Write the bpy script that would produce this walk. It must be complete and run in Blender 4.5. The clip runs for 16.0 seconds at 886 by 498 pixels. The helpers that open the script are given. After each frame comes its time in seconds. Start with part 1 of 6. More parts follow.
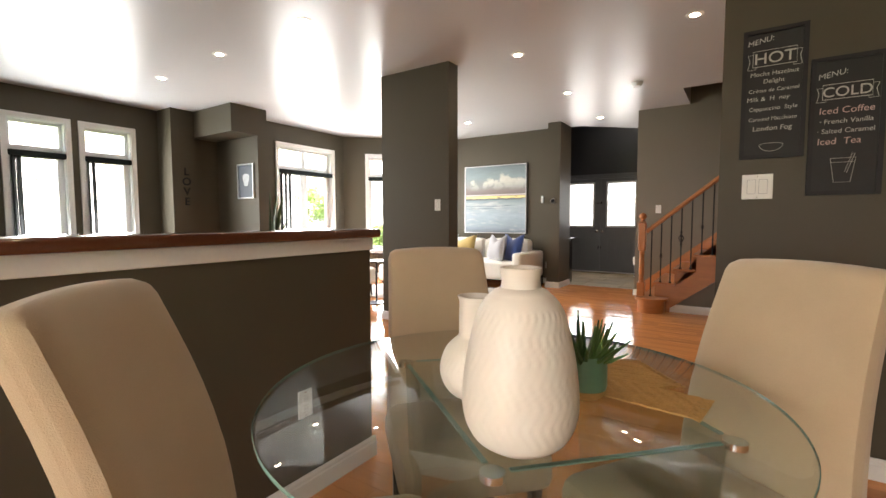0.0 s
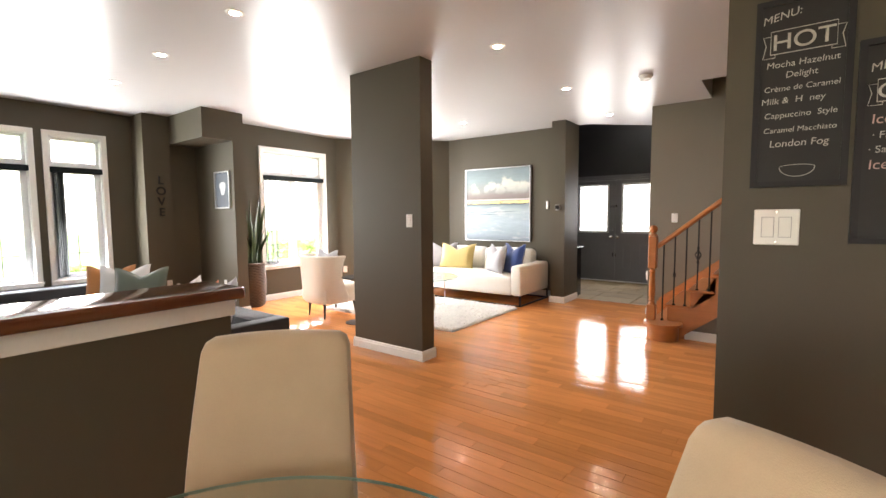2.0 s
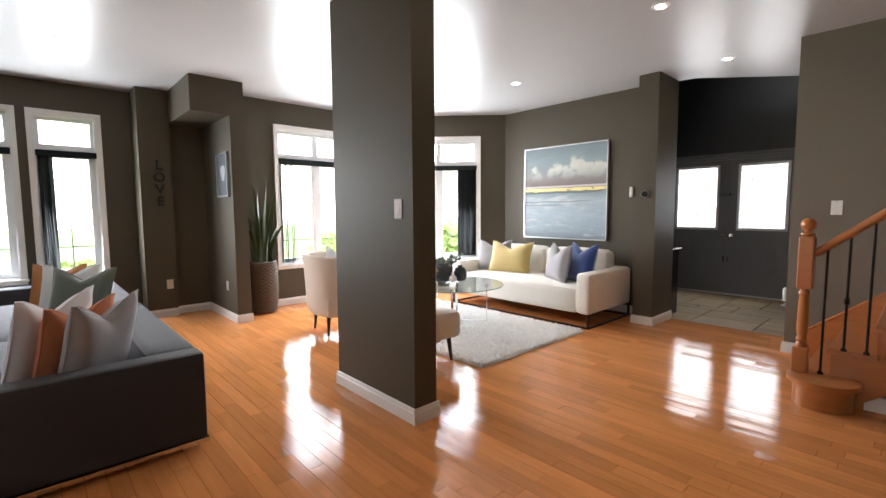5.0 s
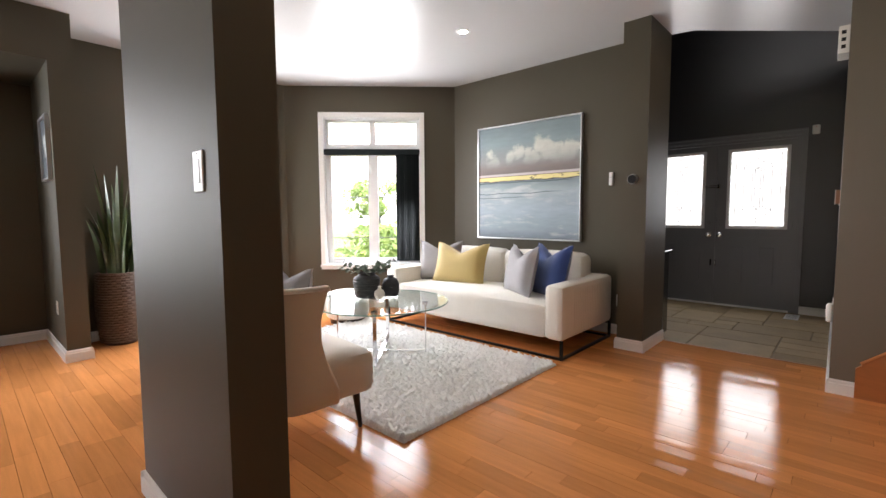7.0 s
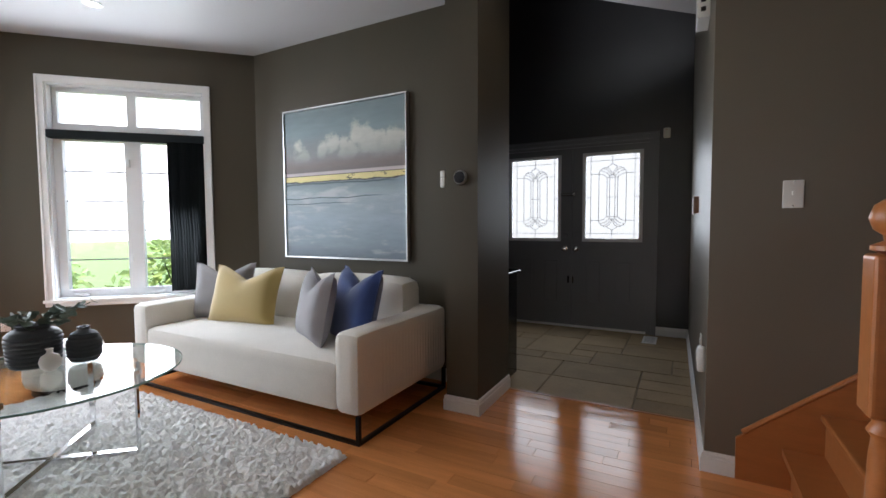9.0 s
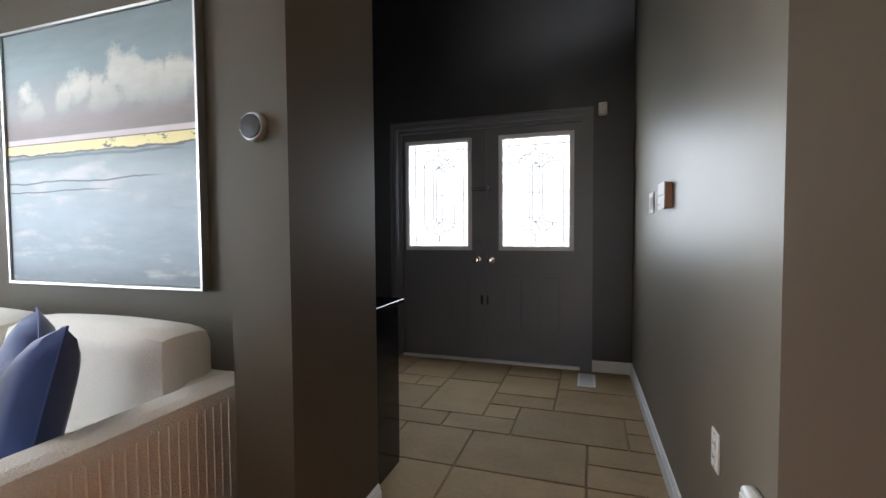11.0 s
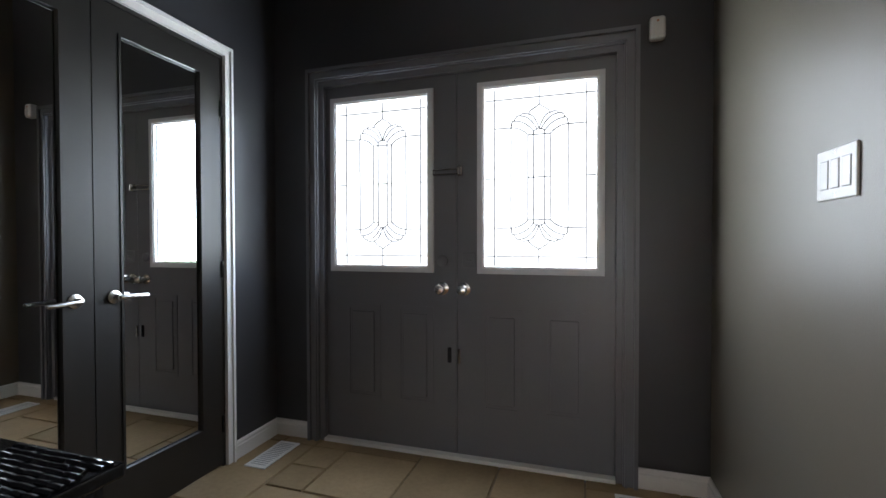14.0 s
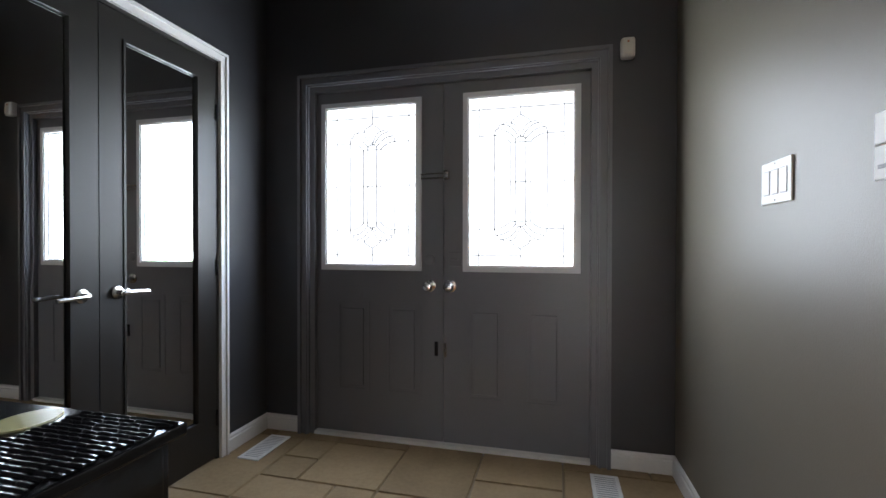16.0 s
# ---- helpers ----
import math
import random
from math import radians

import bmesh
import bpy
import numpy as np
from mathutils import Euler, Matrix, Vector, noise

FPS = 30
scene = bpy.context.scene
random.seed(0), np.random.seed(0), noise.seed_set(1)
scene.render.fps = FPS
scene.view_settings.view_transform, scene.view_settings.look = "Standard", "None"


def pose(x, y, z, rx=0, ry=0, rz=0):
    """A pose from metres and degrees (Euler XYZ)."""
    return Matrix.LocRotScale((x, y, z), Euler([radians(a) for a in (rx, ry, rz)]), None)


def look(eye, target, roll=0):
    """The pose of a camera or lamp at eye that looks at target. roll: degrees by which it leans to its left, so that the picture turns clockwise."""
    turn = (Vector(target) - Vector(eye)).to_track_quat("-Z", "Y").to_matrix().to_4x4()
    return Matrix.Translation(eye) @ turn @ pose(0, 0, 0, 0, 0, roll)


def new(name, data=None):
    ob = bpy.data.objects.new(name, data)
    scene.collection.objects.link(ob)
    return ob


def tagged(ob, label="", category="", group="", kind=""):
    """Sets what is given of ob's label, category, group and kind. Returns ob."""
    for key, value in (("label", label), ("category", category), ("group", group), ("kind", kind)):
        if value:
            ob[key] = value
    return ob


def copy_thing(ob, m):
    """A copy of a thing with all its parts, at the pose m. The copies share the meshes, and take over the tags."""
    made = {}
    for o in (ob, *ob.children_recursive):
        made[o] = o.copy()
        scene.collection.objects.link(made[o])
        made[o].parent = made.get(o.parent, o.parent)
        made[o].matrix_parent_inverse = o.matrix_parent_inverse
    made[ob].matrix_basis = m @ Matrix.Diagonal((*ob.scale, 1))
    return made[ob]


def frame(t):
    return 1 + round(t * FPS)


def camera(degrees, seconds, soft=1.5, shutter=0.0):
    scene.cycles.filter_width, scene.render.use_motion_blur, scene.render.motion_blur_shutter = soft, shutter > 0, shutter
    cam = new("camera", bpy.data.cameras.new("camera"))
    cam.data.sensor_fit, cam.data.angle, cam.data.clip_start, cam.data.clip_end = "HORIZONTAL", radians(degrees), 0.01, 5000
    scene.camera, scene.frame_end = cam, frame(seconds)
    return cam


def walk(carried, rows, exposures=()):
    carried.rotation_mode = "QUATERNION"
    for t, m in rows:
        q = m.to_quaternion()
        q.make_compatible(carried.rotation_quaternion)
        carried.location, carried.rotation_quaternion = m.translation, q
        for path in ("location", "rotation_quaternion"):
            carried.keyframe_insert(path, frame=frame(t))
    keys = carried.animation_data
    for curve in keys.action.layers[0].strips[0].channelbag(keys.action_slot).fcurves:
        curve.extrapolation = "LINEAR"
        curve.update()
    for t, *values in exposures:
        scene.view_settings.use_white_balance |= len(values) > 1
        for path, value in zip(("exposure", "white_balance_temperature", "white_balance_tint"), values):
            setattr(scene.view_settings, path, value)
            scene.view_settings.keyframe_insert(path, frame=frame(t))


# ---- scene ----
cam = camera(89.4, 16.0)
PATH = [
    (0, (-0.027, 0.032, 1.14), (-1.134, 1.692, 1.01), -0.1),
    (0.5, (-0.025, 0.174, 1.217), (-1.134, 1.832, 1.079), -0.2),
    (1, (0.035, 0.365, 1.307), (-1.091, 2.012, 1.163), -0.4),
    (1.5, (0.042, 0.603, 1.316), (-1.129, 2.218, 1.168), -0.4),
    (2, (0.036, 0.807, 1.341), (-1.162, 2.401, 1.192), -0.4),
    (2.5, (0.074, 1.087, 1.354), (-1.161, 2.653, 1.199), -0.5),
    (3, (0.045, 1.327, 1.345), (-1.262, 2.832, 1.188), -0.5),
    (3.5, (-0.043, 1.548, 1.328), (-1.403, 3.006, 1.172), -0.3),
    (3.7, (-0.082, 1.635, 1.325), (-1.467, 3.069, 1.165), -0.3),
    (6, (-0.968, 2.819, 1.23), (-2.443, 4.159, 1.062), -0.3),
    (6.5, (-1.178, 3.093, 1.201), (-2.614, 4.475, 1.037), -0.3),
    (7, (-1.285, 3.424, 1.168), (-2.63, 4.897, 1.014), -0.3),
    (7.5, (-1.344, 3.761, 1.176), (-2.609, 5.304, 1.036), -0.4),
    (8, (-1.432, 4.108, 1.174), (-2.613, 5.716, 1.04), -0.4),
    (8.5, (-1.449, 4.468, 1.159), (-2.495, 6.168, 1.039), -0.4),
    (9, (-1.453, 4.81, 1.167), (-2.399, 6.568, 1.059), -0.3),
    (9.5, (-1.543, 5.142, 1.16), (-2.41, 6.941, 1.05), -0.1),
    (10, (-1.607, 5.448, 1.152), (-2.374, 7.292, 1.051), 0.1),
    (10.2, (-1.626, 5.601, 1.145), (-2.355, 7.461, 1.044), -0.1),
    (12.3, (-1.80, 6.945, 1.14), (-2.386, 8.856, 1.096), -0.1),
    (12.5, (-1.81, 7.057, 1.138), (-2.406, 8.965, 1.098), -0.1),
    (13, (-1.878, 7.321, 1.142), (-2.472, 9.231, 1.105), -0.1),
    (13.5, (-1.911, 7.541, 1.14), (-2.5, 9.452, 1.104), -0.1),
    (14, (-1.93, 7.705, 1.136), (-2.532, 9.612, 1.104), -0.1),
    (14.5, (-1.952, 7.76, 1.139), (-2.568, 9.663, 1.106), -0.1),
    (15, (-1.955, 7.756, 1.133), (-2.578, 9.656, 1.105), -0.0),
    (15.5, (-1.936, 7.695, 1.133), (-2.564, 9.594, 1.108), -0.0),
    (16, (-1.961, 7.551, 1.117), (-2.45, 9.49, 1.1), 0.1),
]
EXPOSURES = [(0.0, 3.58, 7300, 14), (0.5, 3.75, 7300, 14), (1.5, 4.15, 7300, 16), (2.5, 3.7, 7000, 14), (3.5, 3.47, 6700, 14), (6.0, 3.10, 6700, 14), (7.0, 3.02, 6900, 16),
             (7.5, 2.97, 6600, 14), (8.0, 2.75, 6400, 14), (8.5, 2.5, 6300, 13), (9.0, 2.32, 6300, 13), (9.5, 2.36, 6300, 13), (10.0, 2.62, 6400, 13), (12.5, 3.4, 6250, 12), (13.0, 3.45, 6250, 12), (15.4, 3.54, 6250, 12), (16.0, 3.68, 6250, 13)]
walk(cam, [(t, look(eye, target, roll)) for t, eye, target, roll in PATH], EXPOSURES)

# ---------------------------------------------------------------- light
world = bpy.data.worlds.new("world")
scene.world = world
world.use_nodes = True
wn = world.node_tree.nodes
sky = wn.new("ShaderNodeTexSky")
sky.sky_type = "NISHITA"
sky.sun_disc = False
sky.sun_elevation = radians(72)
sky.sun_rotation = radians(162)
wn["Background"].inputs["Strength"].default_value = 0.15
world.node_tree.links.new(sky.outputs["Color"], wn["Background"].inputs["Color"])

sun_data = bpy.data.lights.new("sun", "SUN")
sun_data.energy, sun_data.angle, sun_data.color = 5.0, radians(0.5), (1.0, 0.95, 0.88)
sun = new("sun", sun_data)
sun.matrix_world = look((1.0, -3.0, 10.0), (0, 0, 0))



def opening_lamp(name, eye, target, w, h, watts, color=(0.85, 0.93, 1.0)):
    """Area lamp in an opening: stands for the sky light, or adds fill."""
    d = bpy.data.lights.new(name, "AREA")
    d.shape, d.size, d.size_y, d.energy, d.color = "RECTANGLE", w, h, watts, color
    ob = new(name, d)
    ob.matrix_world = look(eye, target)
    return ob


# ---------------------------------------------------------------- materials
def mat(name, color, rough=0.5, metal=0.0, spec=0.5, vary=0.08, scale=3.0, bump=0.0, bscale=60.0, stretch=(1, 1, 1),
        per=None, coat=0.0, rvary=0.0, fine=0.04, sheen=0.0):
    """A surface with grain at two scales. per: 'object' or 'island' varies the tone piece by piece."""
    m = bpy.data.materials.new(name)
    m.use_nodes = True
    nt = m.node_tree
    N, L = nt.nodes, nt.links
    b = N["Principled BSDF"]
    b.inputs["Metallic"].default_value = metal
    b.inputs["Specular IOR Level"].default_value = spec
    b.inputs["Coat Weight"].default_value = coat
    b.inputs["Coat Roughness"].default_value = 0.12
    b.inputs["Sheen Weight"].default_value = sheen
    tc = N.new("ShaderNodeTexCoord")
    mp = N.new("ShaderNodeMapping")
    mp.inputs["Scale"].default_value = stretch
    L.new(tc.outputs["Object"], mp.inputs["Vector"])
    big = N.new("ShaderNodeTexNoise")
    big.inputs["Scale"].default_value, big.inputs["Detail"].default_value = scale, 5
    small = N.new("ShaderNodeTexNoise")
    small.inputs["Scale"].default_value, small.inputs["Detail"].default_value = bscale, 4
    for n in (big, small):
        L.new(mp.outputs["Vector"], n.inputs["Vector"])
    add = N.new("ShaderNodeMath")
    add.operation = "MULTIPLY_ADD"
    L.new(big.outputs["Fac"], add.inputs[0])
    add.inputs[1].default_value, add.inputs[2].default_value = 2 * vary, 1.0 - vary
    add2 = N.new("ShaderNodeMath")
    add2.operation = "MULTIPLY_ADD"
    L.new(small.outputs["Fac"], add2.inputs[0])
    add2.inputs[1].default_value, add2.inputs[2].default_value = 2 * fine, -fine
    val = N.new("ShaderNodeMath")
    L.new(add.outputs[0], val.inputs[0])
    L.new(add2.outputs[0], val.inputs[1])
    out = val
    if per:
        if per == "object":
            r = N.new("ShaderNodeObjectInfo").outputs["Random"]
        else:
            r = N.new("ShaderNodeNewGeometry").outputs["Random Per Island"]
        pm = N.new("ShaderNodeMath")
        pm.operation = "MULTIPLY_ADD"
        L.new(r, pm.inputs[0])
        pm.inputs[1].default_value = 0.3
        pm.inputs[2].default_value = 0.85
        mul = N.new("ShaderNodeMath")
        mul.operation = "MULTIPLY"
        L.new(val.outputs[0], mul.inputs[0])
        L.new(pm.outputs[0], mul.inputs[1])
        out = mul
    mix = N.new("ShaderNodeVectorMath")
    mix.operation = "SCALE"
    mix.inputs[0].default_value = color
    L.new(out.outputs[0], mix.inputs["Scale"])
    L.new(mix.outputs[0], b.inputs["Base Color"])
    if rvary:
        rm = N.new("ShaderNodeMath")
        rm.operation = "MULTIPLY_ADD"
        L.new(big.outputs["Fac"], rm.inputs[0])
        rm.inputs[1].default_value, rm.inputs[2].default_value = 2 * rvary, rough - rvary
        L.new(rm.outputs[0], b.inputs["Roughness"])
    else:
        b.inputs["Roughness"].default_value = rough
    if bump:
        bp = N.new("ShaderNodeBump")
        bp.inputs["Strength"].default_value, bp.inputs["Distance"].default_value = bump, 0.004
        L.new(small.outputs["Fac"], bp.inputs["Height"])
        L.new(bp.outputs["Normal"], b.inputs["Normal"])
    return m


def glow(name, color, strength):
    m = bpy.data.materials.new(name)
    m.use_nodes = True
    b = m.node_tree.nodes["Principled BSDF"]
    b.inputs["Base Color"].default_value = (*color, 1)
    b.inputs["Emission Color"].default_value = (*color, 1)
    b.inputs["Emission Strength"].default_value = strength
    return m


def clear_glass(name, tint=(1, 1, 1), rough=0.0, gloss=0.035):
    """Thin clear pane: mostly transparent, with the mirror gloss of glass."""
    m = bpy.data.materials.new(name)
    m.use_nodes = True
    nt = m.node_tree
    N, L = nt.nodes, nt.links
    tr = N.new("ShaderNodeBsdfTransparent")
    tr.inputs["Color"].default_value = (*tint, 1)
    gl = N.new("ShaderNodeBsdfGlossy")
    gl.inputs["Roughness"].default_value = rough
    lw = N.new("ShaderNodeLayerWeight")
    pw = N.new("ShaderNodeMath")
    pw.operation = "POWER"
    L.new(lw.outputs["Facing"], pw.inputs[0])
    pw.inputs[1].default_value = 5.0
    fr = N.new("ShaderNodeMath")
    fr.operation = "MULTIPLY_ADD"
    L.new(pw.outputs[0], fr.inputs[0])
    fr.inputs[1].default_value, fr.inputs[2].default_value = 0.9, gloss
    mx = N.new("ShaderNodeMixShader")
    L.new(fr.outputs[0], mx.inputs["Fac"])
    L.new(tr.outputs[0], mx.inputs[1])
    L.new(gl.outputs[0], mx.inputs[2])
    L.new(mx.outputs[0], N["Material Output"].inputs["Surface"])
    return m


OLIVE = mat("olive_paint", (0.080, 0.068, 0.047), 0.5, spec=0.28, vary=0.05, scale=1.2, bump=0.12, bscale=260, rvary=0.05)
TAUPE = mat("taupe_paint", (0.150, 0.128, 0.096), 0.42, vary=0.04, scale=1.2, bump=0.12, bscale=260, rvary=0.05)
SLATE = mat("slate_paint", (0.05, 0.05, 0.054), 0.36, vary=0.05, scale=1.2, bump=0.12, bscale=260, rvary=0.05)
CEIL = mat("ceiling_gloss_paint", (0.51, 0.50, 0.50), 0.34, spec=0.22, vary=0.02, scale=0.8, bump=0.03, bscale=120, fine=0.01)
WHITE = mat("white_trim_paint", (0.78, 0.77, 0.75), 0.32, vary=0.03, scale=4, bump=0.03, bscale=80)
# Window bars are greyed: their backlit shade is put into the colour.
GRILLE = mat("grille_backlit_grey", (0.26, 0.27, 0.29), 0.45, vary=0.05)
UPVC = mat("window_frame_white", (0.8, 0.81, 0.82), 0.3, vary=0.02, scale=4, fine=0.01)
OAK = mat("honey_maple_floor", (0.66, 0.262, 0.088), 0.07, spec=0.22, vary=0.20, scale=2.2, bump=0.05, bscale=34, stretch=(1.2, 14, 6), per="island", rvary=0.03, fine=0.09)
OAKP = mat("honey_maple_plank", (0.66, 0.262, 0.088), 0.07, spec=0.22, vary=0.20, scale=2.2, bump=0.05, bscale=34, stretch=(1.2, 14, 6), per="object", rvary=0.03, fine=0.09)
GROOVE = mat("floor_seam_dark", (0.20, 0.075, 0.026), 0.5)
STAIRWOOD = mat("varnished_oak_stair", (0.42, 0.15, 0.045), 0.28, vary=0.18, scale=3, bump=0.06, bscale=30, stretch=(1.2, 10, 10), fine=0.1)
CAPWOOD = mat("dark_cherry_cap", (0.13, 0.042, 0.02), 0.1, vary=0.25, scale=4, bump=0.04, bscale=30, stretch=(10, 1.5, 10), coat=0.5, fine=0.12)
IRON = mat("black_iron", (0.012, 0.011, 0.01), 0.45, metal=0.6, vary=0.15, bump=0.1, bscale=120)
STONE = mat("travertine_tile", (0.31, 0.225, 0.13), 0.65, spec=0.08, vary=0.28, scale=5, bump=0.35, bscale=45, per="object", rvary=0.1, fine=0.14)
GROUT = mat("sandy_grout", (0.21, 0.16, 0.10), 0.9, vary=0.2, bump=0.3)
BOUCLE = mat("ivory_boucle", (0.76, 0.72, 0.65), 0.95, vary=0.05, scale=8, bump=0.9, bscale=150, sheen=0.3, fine=0.1)
CREAM = mat("cream_upholstery", (0.70, 0.63, 0.54), 0.85, vary=0.05, scale=5, bump=0.25, bscale=400, sheen=0.2)
MICRO = mat("beige_microsuede", (0.47, 0.355, 0.235), 0.85, vary=0.16, scale=5, bump=0.2, bscale=420, sheen=0.35, fine=0.06)
CHARCOAL = mat("charcoal_weave", (0.026, 0.0255, 0.03), 0.75, vary=0.1, scale=4, bump=0.4, bscale=500, sheen=0.1, fine=0.12)
GREYLIN = mat("grey_linen", (0.36, 0.35, 0.36), 0.9, vary=0.12, scale=9, bump=0.5, bscale=300, fine=0.15)
MUSTARD = mat("mustard_velvet", (0.46, 0.335, 0.11), 0.75, vary=0.1, scale=6, bump=0.2, bscale=300, sheen=0.5)
NAVY = mat("navy_velvet", (0.012, 0.045, 0.19), 0.75, vary=0.15, scale=6, bump=0.2, bscale=300, sheen=0.5)
RUST = mat("rust_orange_linen", (0.50, 0.17, 0.075), 0.85, vary=0.1, scale=6, bump=0.3, bscale=300)
TAN = mat("tan_leather", (0.42, 0.17, 0.05), 0.6, vary=0.12, scale=6, bump=0.2, bscale=200)
GREENV = mat("grey_green_velvet", (0.10, 0.125, 0.10), 0.75, vary=0.15, scale=6, bump=0.2, bscale=300, sheen=0.4)
WHITEFAB = mat("white_linen", (0.66, 0.66, 0.67), 0.9, vary=0.06, scale=8, bump=0.4, bscale=300)
DARKWOOD = mat("espresso_wood", (0.012, 0.008, 0.006), 0.3, vary=0.2, stretch=(8, 8, 1))
BLACKGLOSS = mat("black_crocodile_lacquer", (0.006, 0.006, 0.007), 0.15, vary=0.2, scale=12, bump=0.1, bscale=30)
CHROME = mat("chrome", (0.75, 0.75, 0.76), 0.08, metal=1.0, vary=0.02)
NICKEL = mat("satin_nickel", (0.55, 0.53, 0.5), 0.25, metal=1.0, vary=0.04)
PLASTIC = mat("white_plastic", (0.72, 0.71, 0.68), 0.35, vary=0.02, fine=0.01)
BLACKPL = mat("black_plastic", (0.015, 0.015, 0.017), 0.25, vary=0.05)
BLIND = mat("black_blind_fabric", (0.012, 0.016, 0.018), 0.9, spec=0.2, vary=0.1, bump=0.2, bscale=200)
DOORP = mat("graphite_door_paint", (0.155, 0.157, 0.172), 0.33, vary=0.05, scale=2, bump=0.05, bscale=120, rvary=0.04)
CLOSETP = mat("black_brown_door_paint", (0.017, 0.0145, 0.012), 0.42, vary=0.06, scale=2, rvary=0.04)
MIRROR = mat("mirror_silver", (0.82, 0.84, 0.84), 0.005, metal=1.0, vary=0.0, fine=0.0)
CERAM = mat("ivory_ceramic", (0.80, 0.745, 0.68), 0.35, vary=0.03, scale=6, bump=0.02, bscale=30)
CERAMD = mat("dark_ribbed_ceramic", (0.035, 0.037, 0.042), 0.6, vary=0.2, scale=12, bump=0.3, bscale=60, fine=0.15)
MINT = mat("sage_green_glaze", (0.13, 0.27, 0.17), 0.3, vary=0.1, scale=6)
JUTE = mat("golden_jute", (0.50, 0.29, 0.10), 0.95, vary=0.2, scale=20, bump=0.8, bscale=160, fine=0.25)
SHAG = mat("grey_shag_wool", (0.80, 0.775, 0.75), 0.98, vary=0.14, scale=14, bump=0.8, bscale=110, fine=0.25, sheen=0.3)
WICKER = mat("brown_wicker", (0.10, 0.062, 0.042), 0.6, vary=0.3, scale=20, bump=0.4, bscale=120, fine=0.2)
LEAF = mat("snake_plant_leaf", (0.055, 0.085, 0.03), 0.4, vary=0.5, scale=9, stretch=(1, 1, 4), fine=0.2)
SUCC = mat("succulent_leaf", (0.075, 0.15, 0.04), 0.45, vary=0.4, scale=30)
EUCA = mat("eucalyptus_leaf", (0.11, 0.15, 0.11), 0.55, vary=0.3, scale=20)
SLATEBOARD = mat("chalkboard", (0.02, 0.02, 0.021), 0.7, vary=0.35, scale=6, bump=0.05, fine=0.1)
CHALK = mat("chalk_white", (0.50, 0.485, 0.465), 0.95, vary=0.25, scale=60, fine=0.2)
CHALKP = mat("chalk_pink", (0.58, 0.40, 0.38), 0.95, vary=0.25, scale=60, fine=0.2)
BOARDFR = mat("charcoal_frame_wood", (0.014, 0.014, 0.016), 0.7, vary=0.3, stretch=(1, 1, 6), bump=0.2)
SILVER = mat("brushed_silver_frame", (0.62, 0.62, 0.62), 0.3, metal=0.9, vary=0.05)
LETTER = mat("dark_letter", (0.012, 0.011, 0.010), 0.7)
GLASS = clear_glass("window_glass")
TABLEGLASS = clear_glass("table_glass", (0.92, 0.96, 0.945), gloss=0.05)
GLASSEDGE = mat("green_glass_edge", (0.20, 0.34, 0.30), 0.08, vary=0.1, fine=0.02)
LEAD = mat("lead_came", (0.05, 0.05, 0.055), 0.5)
# Light grey frame, lightened to paint in the glow of the door glass.
BEADGREY = mat("glow_lightened_glazing_frame", (0.66, 0.67, 0.69), 0.4, vary=0.04)
BRICK = mat("tan_brick", (0.36, 0.25, 0.17), 0.85, vary=0.2, scale=8, per="object", bump=0.3)
LAWN = mat("lawn", (0.055, 0.10, 0.025), 0.95, vary=0.4, scale=1.5, bump=0.5, bscale=40, fine=0.3)
PAVE = mat("added_pale_paving", (0.42, 0.41, 0.39), 0.9, vary=0.12, scale=2, bump=0.2)
BUSH = mat("bush_leaf", (0.12, 0.19, 0.06), 0.5, vary=0.5, scale=5, fine=0.3)
lf = BUSH.node_tree
lf_t, lf_m = lf.nodes.new("ShaderNodeBsdfTranslucent"), lf.nodes.new("ShaderNodeMixShader")
lf_t.inputs["Color"].default_value = (0.34, 0.44, 0.16, 1)
lf_m.inputs["Fac"].default_value = 0.5
lf.links.new(lf.nodes["Principled BSDF"].outputs[0], lf_m.inputs[1])
lf.links.new(lf_t.outputs[0], lf_m.inputs[2])
lf.links.new(lf_m.outputs[0], lf.nodes["Material Output"].inputs["Surface"])
DOWNGLOW = glow("lamp_disc_glow", (1.0, 0.86, 0.68), 26.0)
BOXWHITE = mat("whitewashed_box", (0.70, 0.68, 0.66), 0.5, vary=0.1, scale=10, stretch=(1, 1, 6))
BOXWOOD = mat("pine_box_side", (0.45, 0.25, 0.16), 0.6, vary=0.15, stretch=(1, 1, 6))
PALEYEL = mat("pale_yellow_enamel", (0.62, 0.60, 0.32), 0.25, vary=0.08)


# ---------------------------------------------------------------- builders
def done(bm, name, material, smooth=False):
    bmesh.ops.recalc_face_normals(bm, faces=bm.faces)
    me = bpy.data.meshes.new(name)
    bm.to_mesh(me)
    bm.free()
    me.materials.append(material)
    if smooth:
        for p in me.polygons:
            p.use_smooth = True
        try:
            me.set_sharp_from_angle(angle=radians(40))
        except AttributeError:
            pass
    return me


def thing(name, bm, material, label="", category="", group="", kind="", m=None, smooth=False):
    ob = new(name, done(bm, name, material, smooth))
    if m is not None:
        ob.matrix_world = m
    return tagged(ob, label, category, group, kind)


def empty(name, m=None, label="", category="", group="", kind=""):
    ob = new(name)
    ob.empty_display_size = 0.1
    if m is not None:
        ob.matrix_world = m
    return tagged(ob, label, category, group, kind)


def part(name, bm, material, parent, label="", smooth=False, m=None):
    ob = new(name, done(bm, name, material, smooth))
    ob.parent = parent
    if m is not None:
        ob.matrix_local = m
    return tagged(ob, label)


